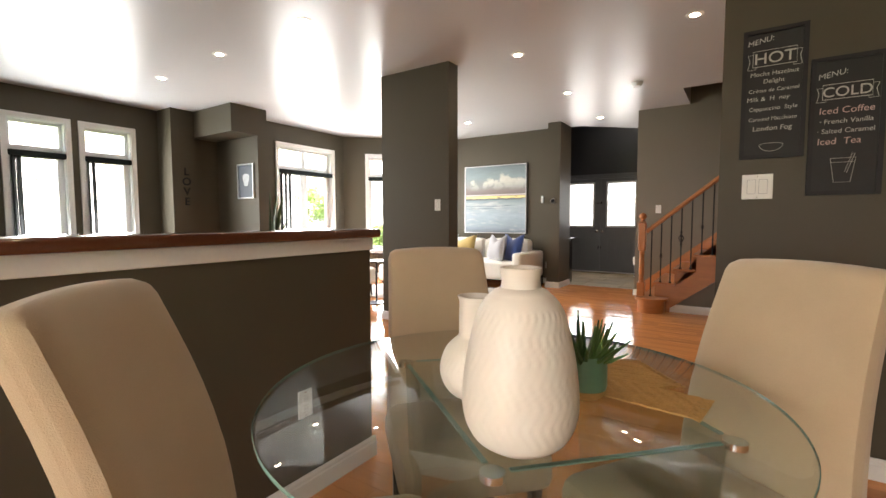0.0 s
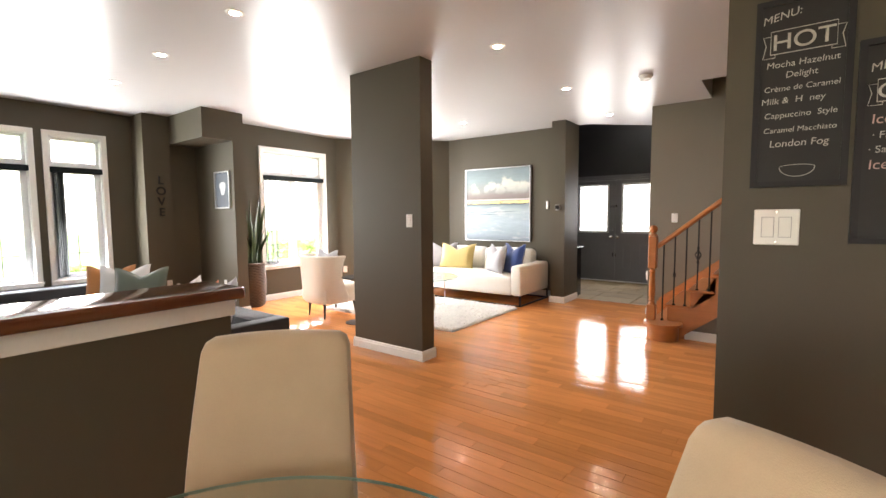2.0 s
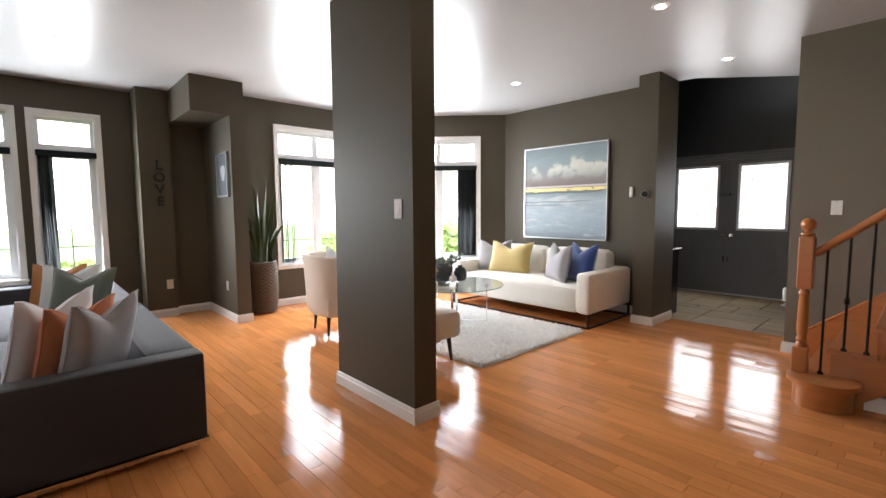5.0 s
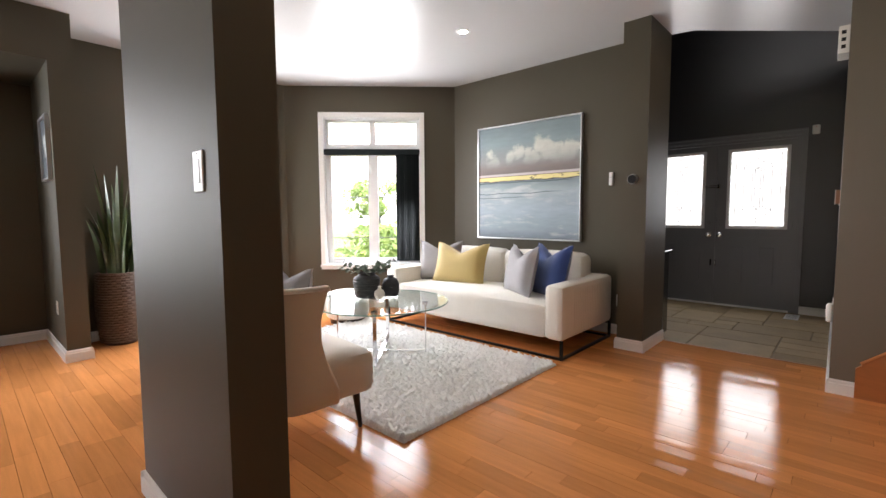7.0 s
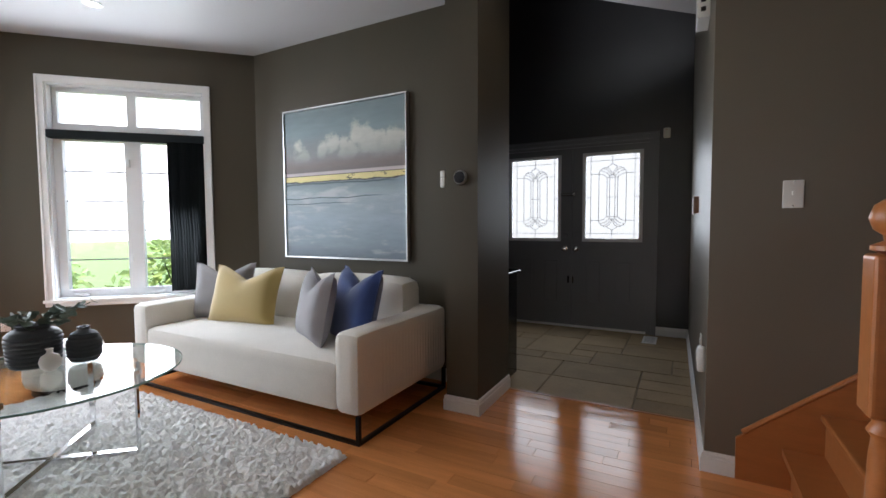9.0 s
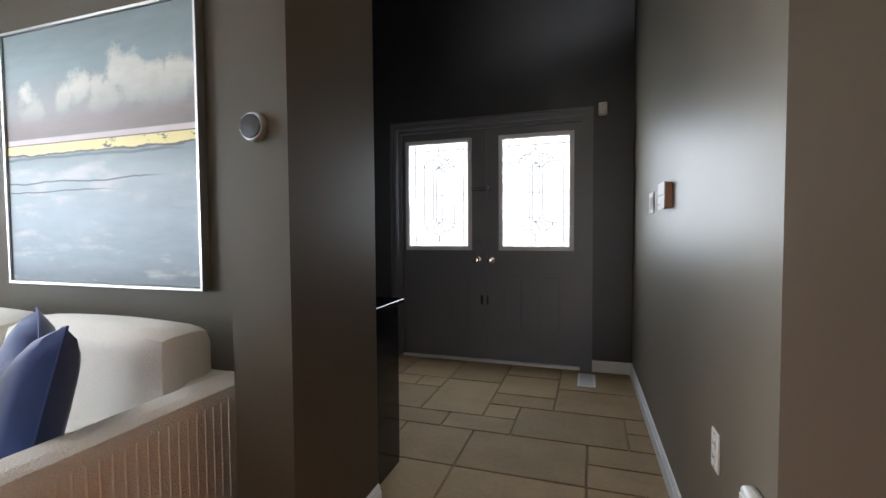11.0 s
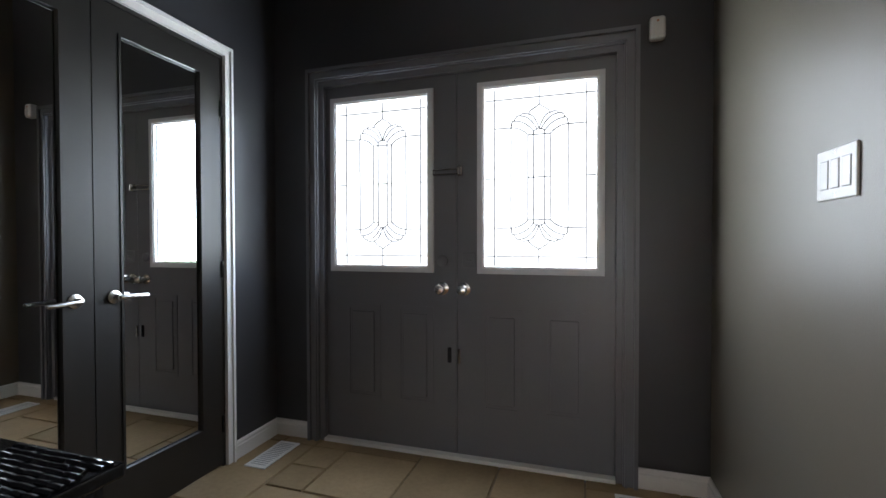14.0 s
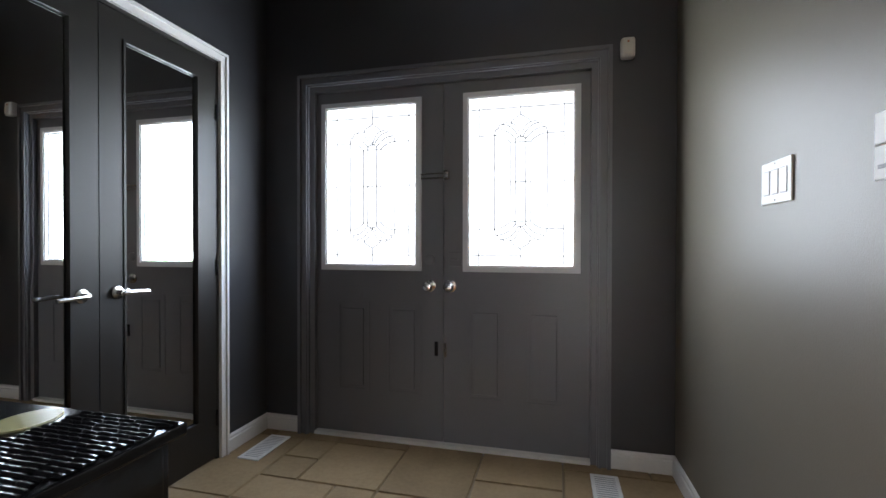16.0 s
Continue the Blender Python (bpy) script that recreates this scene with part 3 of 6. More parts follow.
def leaded(u0, u1, z0, z1, leaf):
    """Lead cames: border bars and a long centre motif with a fan of petals and an ogee tip at both ends."""
    cx, w, h = (u0 + u1) / 2, u1 - u0, z1 - z0
    r = 0.0034
    bm = bmesh.new()

    def line(*pts):
        tube([(u0 + x * w, 0, z1 - z * h) for x, z in pts], r, 4, bm)
    for x in (0.09, 0.91):
        line((x, 0), (x, 1))
    for z in (0.06, 0.94):
        line((0, z), (1, z))
    line((0.5, 0), (0.5, 0.10))
    line((0.5, 0.90), (0.5, 1))
    for x in (0.245, 0.755):
        line((x, 0.22), (x, 0.78))
    for x in (0.40, 0.60):
        line((x, 0.265), (x, 0.735))
    for x in (0.45, 0.55):
        line((x, 0.25), (x, 0.75))
    line((0.40, 0.5), (0.60, 0.5))
    for z in (0.265, 0.735):
        line((0.40, z), (0.60, z))
    for a, b, z in ((0.09, 0.245, 0.22), (0.755, 0.91, 0.22), (0.09, 0.245, 0.78), (0.755, 0.91, 0.78), (0.0, 0.09, 0.5), (0.91, 1.0, 0.5)):
        line((a, z), (b, z))
    for end in (1, -1):
        for side in (1, -1):
            def at(x, z):
                return (cx + side * x * w, 0, z1 - (z if end > 0 else 1 - z) * h)
            # outline: ogee tip, then three lobes down to the shoulder
            tube(bezier(at(0.0, 0.10), at(0.02, 0.118), at(0.085, 0.122), at(0.095, 0.152), 8), r, 4, bm)
            for (xa, za), (xb, zb) in (((0.095, 0.152), (0.172, 0.158)), ((0.172, 0.158), (0.224, 0.184)), ((0.224, 0.184), (0.255, 0.22))):
                tube(bezier(at(xa, za), at(xa + 0.03, za - 0.008), at(xb - 0.008, zb - 0.018), at(xb, zb), 6), r, 4, bm)
            # petals that spring from the foot of the fan
            for xa, za, xb, zb in ((0.0, 0.236, 0.095, 0.152), (0.018, 0.238, 0.172, 0.158), (0.045, 0.252, 0.224, 0.184), (0.10, 0.265, 0.255, 0.22)):
                tube(bezier(at(xa, za), at(xa + 0.25 * (xb - xa), za - 0.6 * (za - zb)), at(xa + 0.6 * (xb - xa), zb), at(xb, zb), 8), r, 4, bm)
            # round head of the inner bars
            tube(bezier(at(0.0, 0.236), at(0.03, 0.236), at(0.05, 0.24), at(0.05, 0.252), 6), r, 4, bm)
    part("lead_came", bm, LEAD, leaf, m=pose(0, 0.050, 0))


OBSCURE = bpy.data.materials.new("obscure_glass")
OBSCURE.use_nodes = True
ont = OBSCURE.node_tree
o_tr, o_tl, o_mx = ont.nodes.new("ShaderNodeBsdfTransparent"), ont.nodes.new("ShaderNodeBsdfTranslucent"), ont.nodes.new("ShaderNodeMixShader")
o_tl.inputs["Color"].default_value = (0.86, 0.87, 0.87, 1)
o_tr.inputs["Color"].default_value = (0.86, 0.87, 0.87, 1)
o_mx.inputs["Fac"].default_value = 0.02
ont.links.new(o_tr.outputs[0], o_mx.inputs[1])
ont.links.new(o_tl.outputs[0], o_mx.inputs[2])
ont.links.new(o_mx.outputs[0], ont.nodes["Material Output"].inputs["Surface"])

for side, (a, b) in enumerate(((dx0 + 0.03, mid - 0.002), (mid + 0.002, dx1 - 0.03))):
    gx0, gx1 = ((-3.303, -2.695) if side == 0 else (-2.450, -1.842))
    gz0, gz1 = 0.976, 1.941
    bm = bmesh.new()
    box(a, gx0, 0.03, 0.075, 0.022, DZ - 0.022, bm=bm)
    box(gx1, b, 0.03, 0.075, 0.022, DZ - 0.022, bm=bm)
    box(gx0, gx1, 0.03, 0.075, 0.022, gz0, bm=bm)
    box(gx0, gx1, 0.03, 0.075, gz1, DZ - 0.022, bm=bm)
    leaf = part("door_leaf", bm, DOORP, fd)
    part("glass_frame", ring(gx0 - 0.004, gx1 + 0.004, gz0 - 0.004, gz1 + 0.004, 0.026, 0.014, 0.03), BEADGREY, leaf)
    part("glass_bead", ring(gx0 + 0.018, gx1 - 0.018, gz0 + 0.018, gz1 - 0.018, 0.014, 0.02, 0.036), WHITE, leaf)
    pane = part("pane", box(gx0, gx1, 0.054, 0.058, gz0, gz1), OBSCURE, leaf, "obscure leaded glass")
    pane.visible_shadow = False
    leaded(gx0 + 0.03, gx1 - 0.03, gz0 + 0.03, gz1 - 0.03, leaf)
    w = (b - a)
    for c in (a + w * 0.3, a + w * 0.7):
        part("raised_panel_frame", ring(c - 0.105, c + 0.105, 0.26, 0.79, 0.022, 0.0262, 0.03), DOORP, leaf)
        part("raised_panel", box(c - 0.068, c + 0.068, 0.0225, 0.03, 0.30, 0.75, bevel=0.005), DOORP, leaf)
    kx = mid + (-0.078 if side == 0 else 0.04)
    knob = lathe([(0.0, 0.0), (0.032, 0.0), (0.034, 0.008), (0.014, 0.014), (0.013, 0.034), (0.024, 0.042), (0.029, 0.058), (0.022, 0.072), (0.0, 0.076)], 20)
    part("door_knob", knob, NICKEL, leaf, "satin nickel door knob", smooth=True, m=pose(kx, 0.03, 0.890, 90, 0, 0))
    if side == 0:
        part("deadbolt", lathe([(0.0, 0.0), (0.03, 0.0), (0.03, 0.012), (0.02, 0.018), (0.0, 0.018)], 20), DOORP, leaf, smooth=True, m=pose(kx, 0.03, 1.036, 90, 0, 0))
        part("swing_bar", tube([(-2.69, 0.012, 1.512), (-2.545, 0.002, 1.512), (-2.545, 0.002, 1.487), (-2.69, 0.012, 1.487), (-2.69, 0.012, 1.512)], 0.005, 6), NICKEL, leaf, "satin nickel swing bar latch")
        part("flush_bolt", box(mid - 0.05, mid - 0.03, 0.022, 0.03, 0.50, 0.58, bevel=0.003), BLACKPL, leaf)
    else:
        part("deadbolt_plate", box(mid + 0.03, mid + 0.10, 0.022, 0.03, 1.0, 1.08, bevel=0.004), DOORP, leaf)
        part("thumb_turn", box(mid + 0.05, mid + 0.08, 0.008, 0.022, 1.034, 1.046, bevel=0.003), DOORP, leaf)
        part("swing_catch", box(mid + 0.005, mid + 0.035, 0.0, 0.03, 1.477, 1.527, bevel=0.006), NICKEL, leaf)
        part("flush_bolt", box(mid + 0.004, mid + 0.02, 0.02, 0.03, 0.50, 0.575, bevel=0.003), NICKEL, leaf)
        for z in (0.25, 1.03, 1.81):
            part("hinge", lathe([(0.0, -0.045), (0.008, -0.045), (0.008, 0.045), (0.0, 0.045)], 10), DOORP, leaf, m=pose(b + 0.004, 0.022, z))

# ---------------------------------------------------------------- closet doors with mirrors
cd = empty("door_2", pose(CX, 0, 0, 0, 0, 90), "pair of black-brown closet doors with mirror panels", "door", kind="structure")
c0, c1 = CLO[0], CLO[1]
part("casing", ring(c0 - 0.045, c1 + 0.045, -0.07, 2.116, 0.045, -0.018, 0.0), WHITE, cd, "white painted casing")
part("casing_bead", ring(c0 - 0.045, c1 + 0.045, -0.07, 2.116, 0.014, -0.028, -0.018), WHITE, cd)
part("jamb", ring(c0, c1, -0.03, 2.07, 0.015, 0.0, 0.1), CLOSETP, cd)
cm = (c0 + c1) / 2
for a, b in ((c0 + 0.018, cm - 0.002), (cm + 0.002, c1 - 0.018)):
    ma, mb_ = (a + 0.12, b - 0.104) if a < cm - 0.1 else (a + 0.104, b - 0.12)
    bm = bmesh.new()
    box(a, ma, 0.0, 0.035, 0.015, 2.05, bm=bm)
    box(mb_, b, 0.0, 0.035, 0.015, 2.05, bm=bm)
    box(ma, mb_, 0.0, 0.035, 0.015, 0.23, bm=bm)
    box(ma, mb_, 0.0, 0.035, 1.945, 2.05, bm=bm)
    leaf = part("door_leaf", bm, CLOSETP, cd)
    part("mirror", box(ma, mb_, 0.012, 0.018, 0.23, 1.945), MIRROR, leaf, "mirror panel")
    part("mirror_bead", ring(ma - 0.006, mb_ + 0.006, 0.224, 1.951, 0.01, -0.005, 0.0), CLOSETP, leaf)
    s = -1 if a < cm - 0.1 else 1
    x = cm + s * 0.07
    part("rose", lathe([(0.0, 0.0), (0.026, 0.0), (0.026, 0.008), (0.012, 0.012), (0.012, 0.04), (0.0, 0.042)], 20), NICKEL, leaf, smooth=True, m=pose(x, 0, 0.925, 90, 0, 0))
    part("lever", tube([(x, -0.04, 0.925), (x + s * 0.03, -0.045, 0.925), (x + s * 0.11, -0.042, 0.921)], 0.009, 8), NICKEL, leaf, "satin nickel lever handle", smooth=True)
    hx = a if s < 0 else b
    for z in (0.22, 1.0, 1.80):
        part("hinge", lathe([(0.0, -0.04), (0.007, -0.04), (0.007, 0.04), (0.0, 0.04)], 10), BLACKPL, leaf, m=pose(hx, -0.006, z))

# ---------------------------------------------------------------- half wall with wooden cap
hw = thing("wall_half", box(-1.642, -1.484, -3.0, 1.593, 0, 1.0), OLIVE, "dark olive half wall beside the dining table", "half wall", kind="structure")
thing("trim_half_wall", box(-1.654, -1.472, -3.0, 1.605, 1.0, 1.058, bevel=0.004), WHITE, "white painted apron under a wooden cap", "trim", kind="structure")
thing("wood_cap", box(-1.707, -1.440, -2.99, 1.63, 1.058, 1.099, bevel=0.012, seg=3), CAPWOOD, "glossy dark cherry wood cap on the half wall", "cap", smooth=True)
profile_board("baseboard", (-1.484, -3.0), (-1.484, 1.593 + E_), -1)
profile_board("baseboard", (-1.484, 1.593), (-1.642, 1.593), -1)

# ---------------------------------------------------------------- staircase
RISE, RUN, SX, Y0, Y1 = 0.181, 0.217, -0.93, 6.13, SY
st = empty("staircase", pose(0, 0, 0), "varnished oak staircase with black iron balusters", "staircase")
NS = 14
bull = [(-1.02, Y1 - 0.02), (-1.02, 6.22)] + [(-0.93 + 0.155 * math.cos(radians(a)), 6.03 + 0.155 * math.sin(radians(a))) for a in range(150, 391, 15)] + [(-0.72, 6.13), (-0.72, Y1 - 0.02)]
part("bullnose_riser", prism(bull, 0.0, RISE - 0.03), STAIRWOOD, st, smooth=True)
bull2 = [(-1.055, Y1 - 0.02), (-1.055, 6.22)] + [(-0.93 + 0.19 * math.cos(radians(a)), 6.03 + 0.19 * math.sin(radians(a))) for a in range(150, 391, 15)] + [(-0.72, 6.13), (-0.72, Y1 - 0.02)]
part("tread", prism(bull2, RISE - 0.03, RISE), STAIRWOOD, st, smooth=True)
for k in range(2, NS + 1):
    x = SX + RUN * (k - 2)
    part("riser", box(x + 0.02, x + 0.035, Y0 + 0.012, Y1 - 0.02, RISE * (k - 1), RISE * k - 0.028), STAIRWOOD, st)
    part("tread", box(x, x + RUN + 0.03, Y0 - 0.03, Y1 - 0.02, RISE * k - 0.028, RISE * k, bevel=0.008), STAIRWOOD, st)
xe = SX + RUN * (NS - 1)
# outer stringer with a saw-tooth top
outl = [(-0.72, 0.0)]
for k in range(2, NS + 1):
    x = SX + RUN * (k - 2) + 0.035
    outl += [(x, RISE * (k - 1) - 0.028), (x, RISE * k - 0.028)]
outl += [(xe, RISE * NS - 0.03), (xe, RISE * NS - 0.45)]
outl[0] = (-0.80, 0.0)
part("outer_stringer", side_prism([(-0.89, 0.02), *outl[1:], (-0.77, 0.02)], Y0 - 0.012, Y0 + 0.012), STAIRWOOD, st)
# wall-side skirt board
sk = [(-1.225, 0.0), (-1.225, 0.19), (-1.19, 0.22), (xe, 0.22 + (xe + 1.19) * RISE / RUN * 0.985), (xe, RISE * NS - 0.4), (-0.9, 0.0)]
part("skirt_board", side_prism(sk, Y1 - 0.018, Y1 - 0.002), STAIRWOOD, st)
part("skirt_cap", tube([(-1.20, Y1 - 0.012, 0.222), (xe, Y1 - 0.012, 0.222 + (xe + 1.19) * RISE / RUN * 0.985)], 0.012, 8), STAIRWOOD, st)
# wall under the stair
thing("wall_under_stair", side_prism([(-0.755, 0.0), (xe, 0.0), (xe, RISE * NS - 0.5), (-0.755, 0.035)], Y0 + 0.012, Y0 + 0.10), TAUPE, "grey painted wall under the staircase", "wall", kind="structure")
profile_board("baseboard", (-0.75, Y0 + 0.012), (0.0 + xe, Y0 + 0.012), -1)
# newel
nx, ny = -1.06, 6.09
newel = part("newel_post", lathe([(0.0, RISE), (0.036, RISE), (0.036, 0.36), (0.025, 0.385), (0.034, 0.40), (0.025, 0.42), (0.033, 0.46), (0.028, 0.66), (0.024, 0.70), (0.034, 0.715), (0.024, 0.735), (0.03, 0.76)], 20), STAIRWOOD, st, "turned oak newel post", smooth=True, m=pose(nx, ny, 0))
part("newel_block", box(-0.042, 0.042, -0.042, 0.042, 0.75, 1.10, bevel=0.010, seg=3), STAIRWOOD, newel)
part("newel_foot", box(-0.044, 0.044, -0.044, 0.044, RISE, 0.35, bevel=0.008), STAIRWOOD, newel)
part("newel_ball", lathe([(0.02, 1.10), (0.04, 1.108), (0.04, 1.118), (0.018, 1.128), (0.02, 1.14), (0.036, 1.152), (0.044, 1.178), (0.036, 1.204), (0.018, 1.218), (0.0, 1.222)], 20), STAIRWOOD, newel, smooth=True)
rail0, rail1 = (nx + 0.04, ny + 0.02, 0.985), (xe, ny + 0.02, 0.985 + (xe - nx - 0.04) * RISE / RUN)
bm = bmesh.new()
tube([rail0, rail1], 0.026, 12, bm)
bmesh.ops.scale(bm, vec=(1, 0.95, 1), verts=bm.verts)
bmesh.ops.translate(bm, vec=(0, (ny + 0.02) * 0.05, 0), verts=bm.verts)
part("handrail", bm, STAIRWOOD, st, smooth=True)


def baluster(kind):
    bm = tube([(0, 0, 0), (0, 0, 0.94)], 0.0075, 8)
    lathe([(0.0, 0.0), (0.017, 0.0), (0.017, 0.012), (0.009, 0.022), (0.0, 0.022)], 10, bm)
    if kind == 1:
        for z in (0.40,):
            lathe([(0.008, z - 0.03), (0.016, z - 0.02), (0.012, z - 0.01), (0.02, z), (0.012, z + 0.01), (0.016, z + 0.02), (0.008, z + 0.03)], 10, bm)
    if kind == 2:
        for z in (0.36, 0.54):
            lathe([(0.008, z - 0.02), (0.015, z), (0.008, z + 0.02)], 10, bm)
        for j in range(4):
            pts = [(0.026 * math.sin(math.pi * f) * math.cos(j * math.pi / 2 + f * math.pi), 0.026 * math.sin(math.pi * f) * math.sin(j * math.pi / 2 + f * math.pi), 0.38 + 0.14 * f) for f in [i / 10 for i in range(11)]]
            tube(pts, 0.005, 6, bm)
    return bm


kinds = [0, 1, 0, 2, 0, 1]
meshes = {k: done(baluster(k), "baluster", IRON, True) for k in (0, 1, 2)}
for i in range(22):
    x = -0.955 + 0.1085 * i
    k = 1 + int(math.floor((x - SX) / RUN + 1e-6)) + 1 if x > SX else 1
    zb = RISE * k
    zt = 0.985 + (x - nx - 0.04) * RISE / RUN
    ob = new("baluster", meshes[kinds[i % 6]])
    ob.parent = st
    ob.matrix_local = Matrix.Translation((x, ny + 0.02, zb)) @ Matrix.Diagonal((1, 1, (zt - zb) / 0.94, 1))
    ob["label"] = "black iron baluster"

# ---------------------------------------------------------------- soft shapes
def pillow_bm(w, h, t, chop=0.0, n=14):
    """Cushion standing on its lower edge: pinched corners, dented top (chop)."""
    bm = bmesh.new()
    sides = []
    for s in (1, -1):
        grid = []
        for j in range(n + 1):
            row = []
            for i in range(n + 1):
                u, v = 2 * i / n - 1, 2 * j / n - 1
                x = w / 2 * u * (1 - 0.07 * (1 - v * v))
                z = h / 2 + h / 2 * v * (1 - 0.07 * (1 - u * u))
                z -= chop * max(0.0, v) ** 1.5 * max(0.0, 1 - abs(u) * 1.15) ** 1.3
                d = ((1 - u ** 4) * (1 - v ** 4)) ** 0.55 * t / 2
                d *= 1 - 0.35 * (chop / 0.1) * max(0.0, v) * max(0.0, 1 - abs(u) * 1.3) if chop else 1
                row.append(bm.verts.new((x, s * d, z)))
            grid.append(row)
        for j in range(n):
            for i in range(n):
                q = (grid[j][i], grid[j][i + 1], grid[j + 1][i + 1], grid[j + 1][i])
                bm.faces.new(q if s < 0 else tuple(reversed(q)))
        sides.append(grid)
    bmesh.ops.remove_doubles(bm, verts=bm.verts, dist=0.0008)
    return bm


def pillow(m, w, h, t, material, label, chop=0.05, group=""):
    p = thing("pillow", pillow_bm(w, h, t, chop), material, label, "pillow", group, m=m, smooth=True)
    pts = []
    for k in range(41):
        a = k / 40 * 4
        e, f = int(a) % 4, a - int(a)
        u, v = [(-1 + 2 * f, -1), (1, -1 + 2 * f), (1 - 2 * f, 1), (-1, 1 - 2 * f)][e]
        x = w / 2 * u * (1 - 0.07 * (1 - v * v))
        z = h / 2 + h / 2 * v * (1 - 0.07 * (1 - u * u)) - chop * max(0.0, v) ** 1.5 * max(0.0, 1 - abs(u) * 1.15) ** 1.3
        pts.append((x, 0, z))
    part("piping", tube(pts, 0.004, 6), material, p, smooth=True)
    return p


def soft_box(x0, x1, y0, y1, z0, z1, r=0.04, puff=0.0, cuts=6):
    """Upholstered block: round edges, slightly domed top."""
    bm = box(x0, x1, y0, y1, z0, z1)
    bmesh.ops.subdivide_edges(bm, edges=bm.edges[:], cuts=cuts, use_grid_fill=True)
    cx, cy, cz = (x0 + x1) / 2, (y0 + y1) / 2, (z0 + z1) / 2
    hx, hy, hz = (x1 - x0) / 2, (y1 - y0) / 2, (z1 - z0) / 2
    # gather cuts near the edges, then round them
    for v in bm.verts:
        l = [v.co.x - cx, v.co.y - cy, v.co.z - cz]
        for k, hh in enumerate((hx, hy, hz)):
            f = l[k] / hh
            g = min(1.0, abs(f) * (cuts + 1) / (cuts - 1)) if abs(f) < 0.999 else 1.0
            inner = max(0.0, 1 - r / hh)
            if abs(f) > 0.999:
                l[k] = math.copysign(hh, f)
            else:
                l[k] = math.copysign(min(abs(f) / (1 - 2 / (cuts + 1)), 1.0) * inner * hh, f)
        p = Vector(l)
        core = Vector([max(-hh + r, min(hh - r, c)) for c, hh in zip(p, (hx, hy, hz))])
        d = p - core
        if d.length > 1e-6:
            p = core + d.normalized() * r
        if puff and p.z > 0:
            p.z += puff * max(0.0, 1 - (p.x / hx) ** 2) * max(0.0, 1 - (p.y / hy) ** 2)
        v.co = p + Vector((cx, cy, cz))
    return bm


# ---------------------------------------------------------------- ceiling fittings
def downlight(x, y):
    d = thing("downlight", lathe([(0.045, H - 0.002), (0.062, H - 0.004), (0.064, H - 0.0), (0.05, H - 0.0005)], 28, caps=False), WHITE, "small round recessed ceiling downlight, lit", "downlight", "ceiling downlights", smooth=True)
    part("lamp_disc", lathe([(0.0, H - 0.0015), (0.034, H - 0.0015), (0.034, H - 0.0005), (0.0, H - 0.0005)], 24), DOWNGLOW, d, "glowing lamp face", m=pose(x, y, 0))
    part("bezel", lathe([(0.034, H - 0.006), (0.045, H - 0.003), (0.046, H - 0.001), (0.034, H - 0.001)], 24, caps=False), SILVER, d, m=pose(x, y, 0))
    for v in d.data.vertices:
        v.co.x += x
        v.co.y += y
    return d


for x, y in ((-3.01, 2.50), (-4.278, 2.525), (-5.523, 2.564), (-1.894, 4.15), (-1.917, 5.709), (-3.842, 6.496), (-1.937, 7.354), (-0.39, 4.13), (-5.16, 5.28), (-5.168, 6.505), (-0.39, 1.0), (0.9, 0.2)):
    downlight(x, y)
sd = thing("smoke_detector", lathe([(0.0, H - 0.042), (0.035, H - 0.042), (0.05, H - 0.036), (0.054, H - 0.026), (0.064, H - 0.024), (0.066, H - 0.012), (0.066, H), (0.0, H)], 28), PLASTIC, "white round smoke detector on the ceiling", "smoke detector", m=pose(-1.102, 5.754, 0), smooth=True)
part("sensor_ring", lathe([(0.045, H - 0.043), (0.049, H - 0.043), (0.049, H - 0.03), (0.045, H - 0.03)], 28, caps=False), PLASTIC, sd)


# ---------------------------------------------------------------- wall plates and devices
def plate(m, w, h, rockers, label, kind="rocker"):
    """Wall plate in its local x-z plane, facing -y."""
    p = thing("wall_plate", box(-w / 2, w / 2, -0.006, 0.0, -h / 2, h / 2, bevel=0.003), PLASTIC, label, "wall plate", m=m)
    n = max(1, rockers)
    for i in range(n):
        cx = (i - (n - 1) / 2) * 0.046
        if kind == "rocker":
            part("rocker_frame", ring(cx - 0.0175, cx + 0.0175, -0.034, 0.034, 0.002, -0.0068, -0.006), GREYLIN, p)
            part("rocker", box(cx - 0.0155, cx + 0.0155, -0.0078, -0.006, -0.032, 0.032, bevel=0.0008), PLASTIC, p)
        elif kind == "toggle":
            part("toggle", box(cx - 0.005, cx + 0.005, -0.018, -0.006, -0.004, 0.012, bevel=0.002), PLASTIC, p)
        else:
            for z in (-0.02, 0.02):
                part("socket", box(cx - 0.016, cx + 0.016, -0.0085, -0.006, z - 0.014, z + 0.014, bevel=0.003), PLASTIC, p)
                for s in (-0.006, 0.006):
                    part("slot", box(cx + s - 0.001, cx + s + 0.001, -0.0092, -0.0086, z - 0.004, z + 0.005), BLACKPL, p)
    for z in (-h * 0.42, h * 0.42):
        part("screw", lathe([(0.0, 0.0), (0.003, 0.0), (0.003, 0.0012), (0.0, 0.0014)], 10), NICKEL, p, m=pose(0, -0.006, z, 90, 0, 0))
    return p


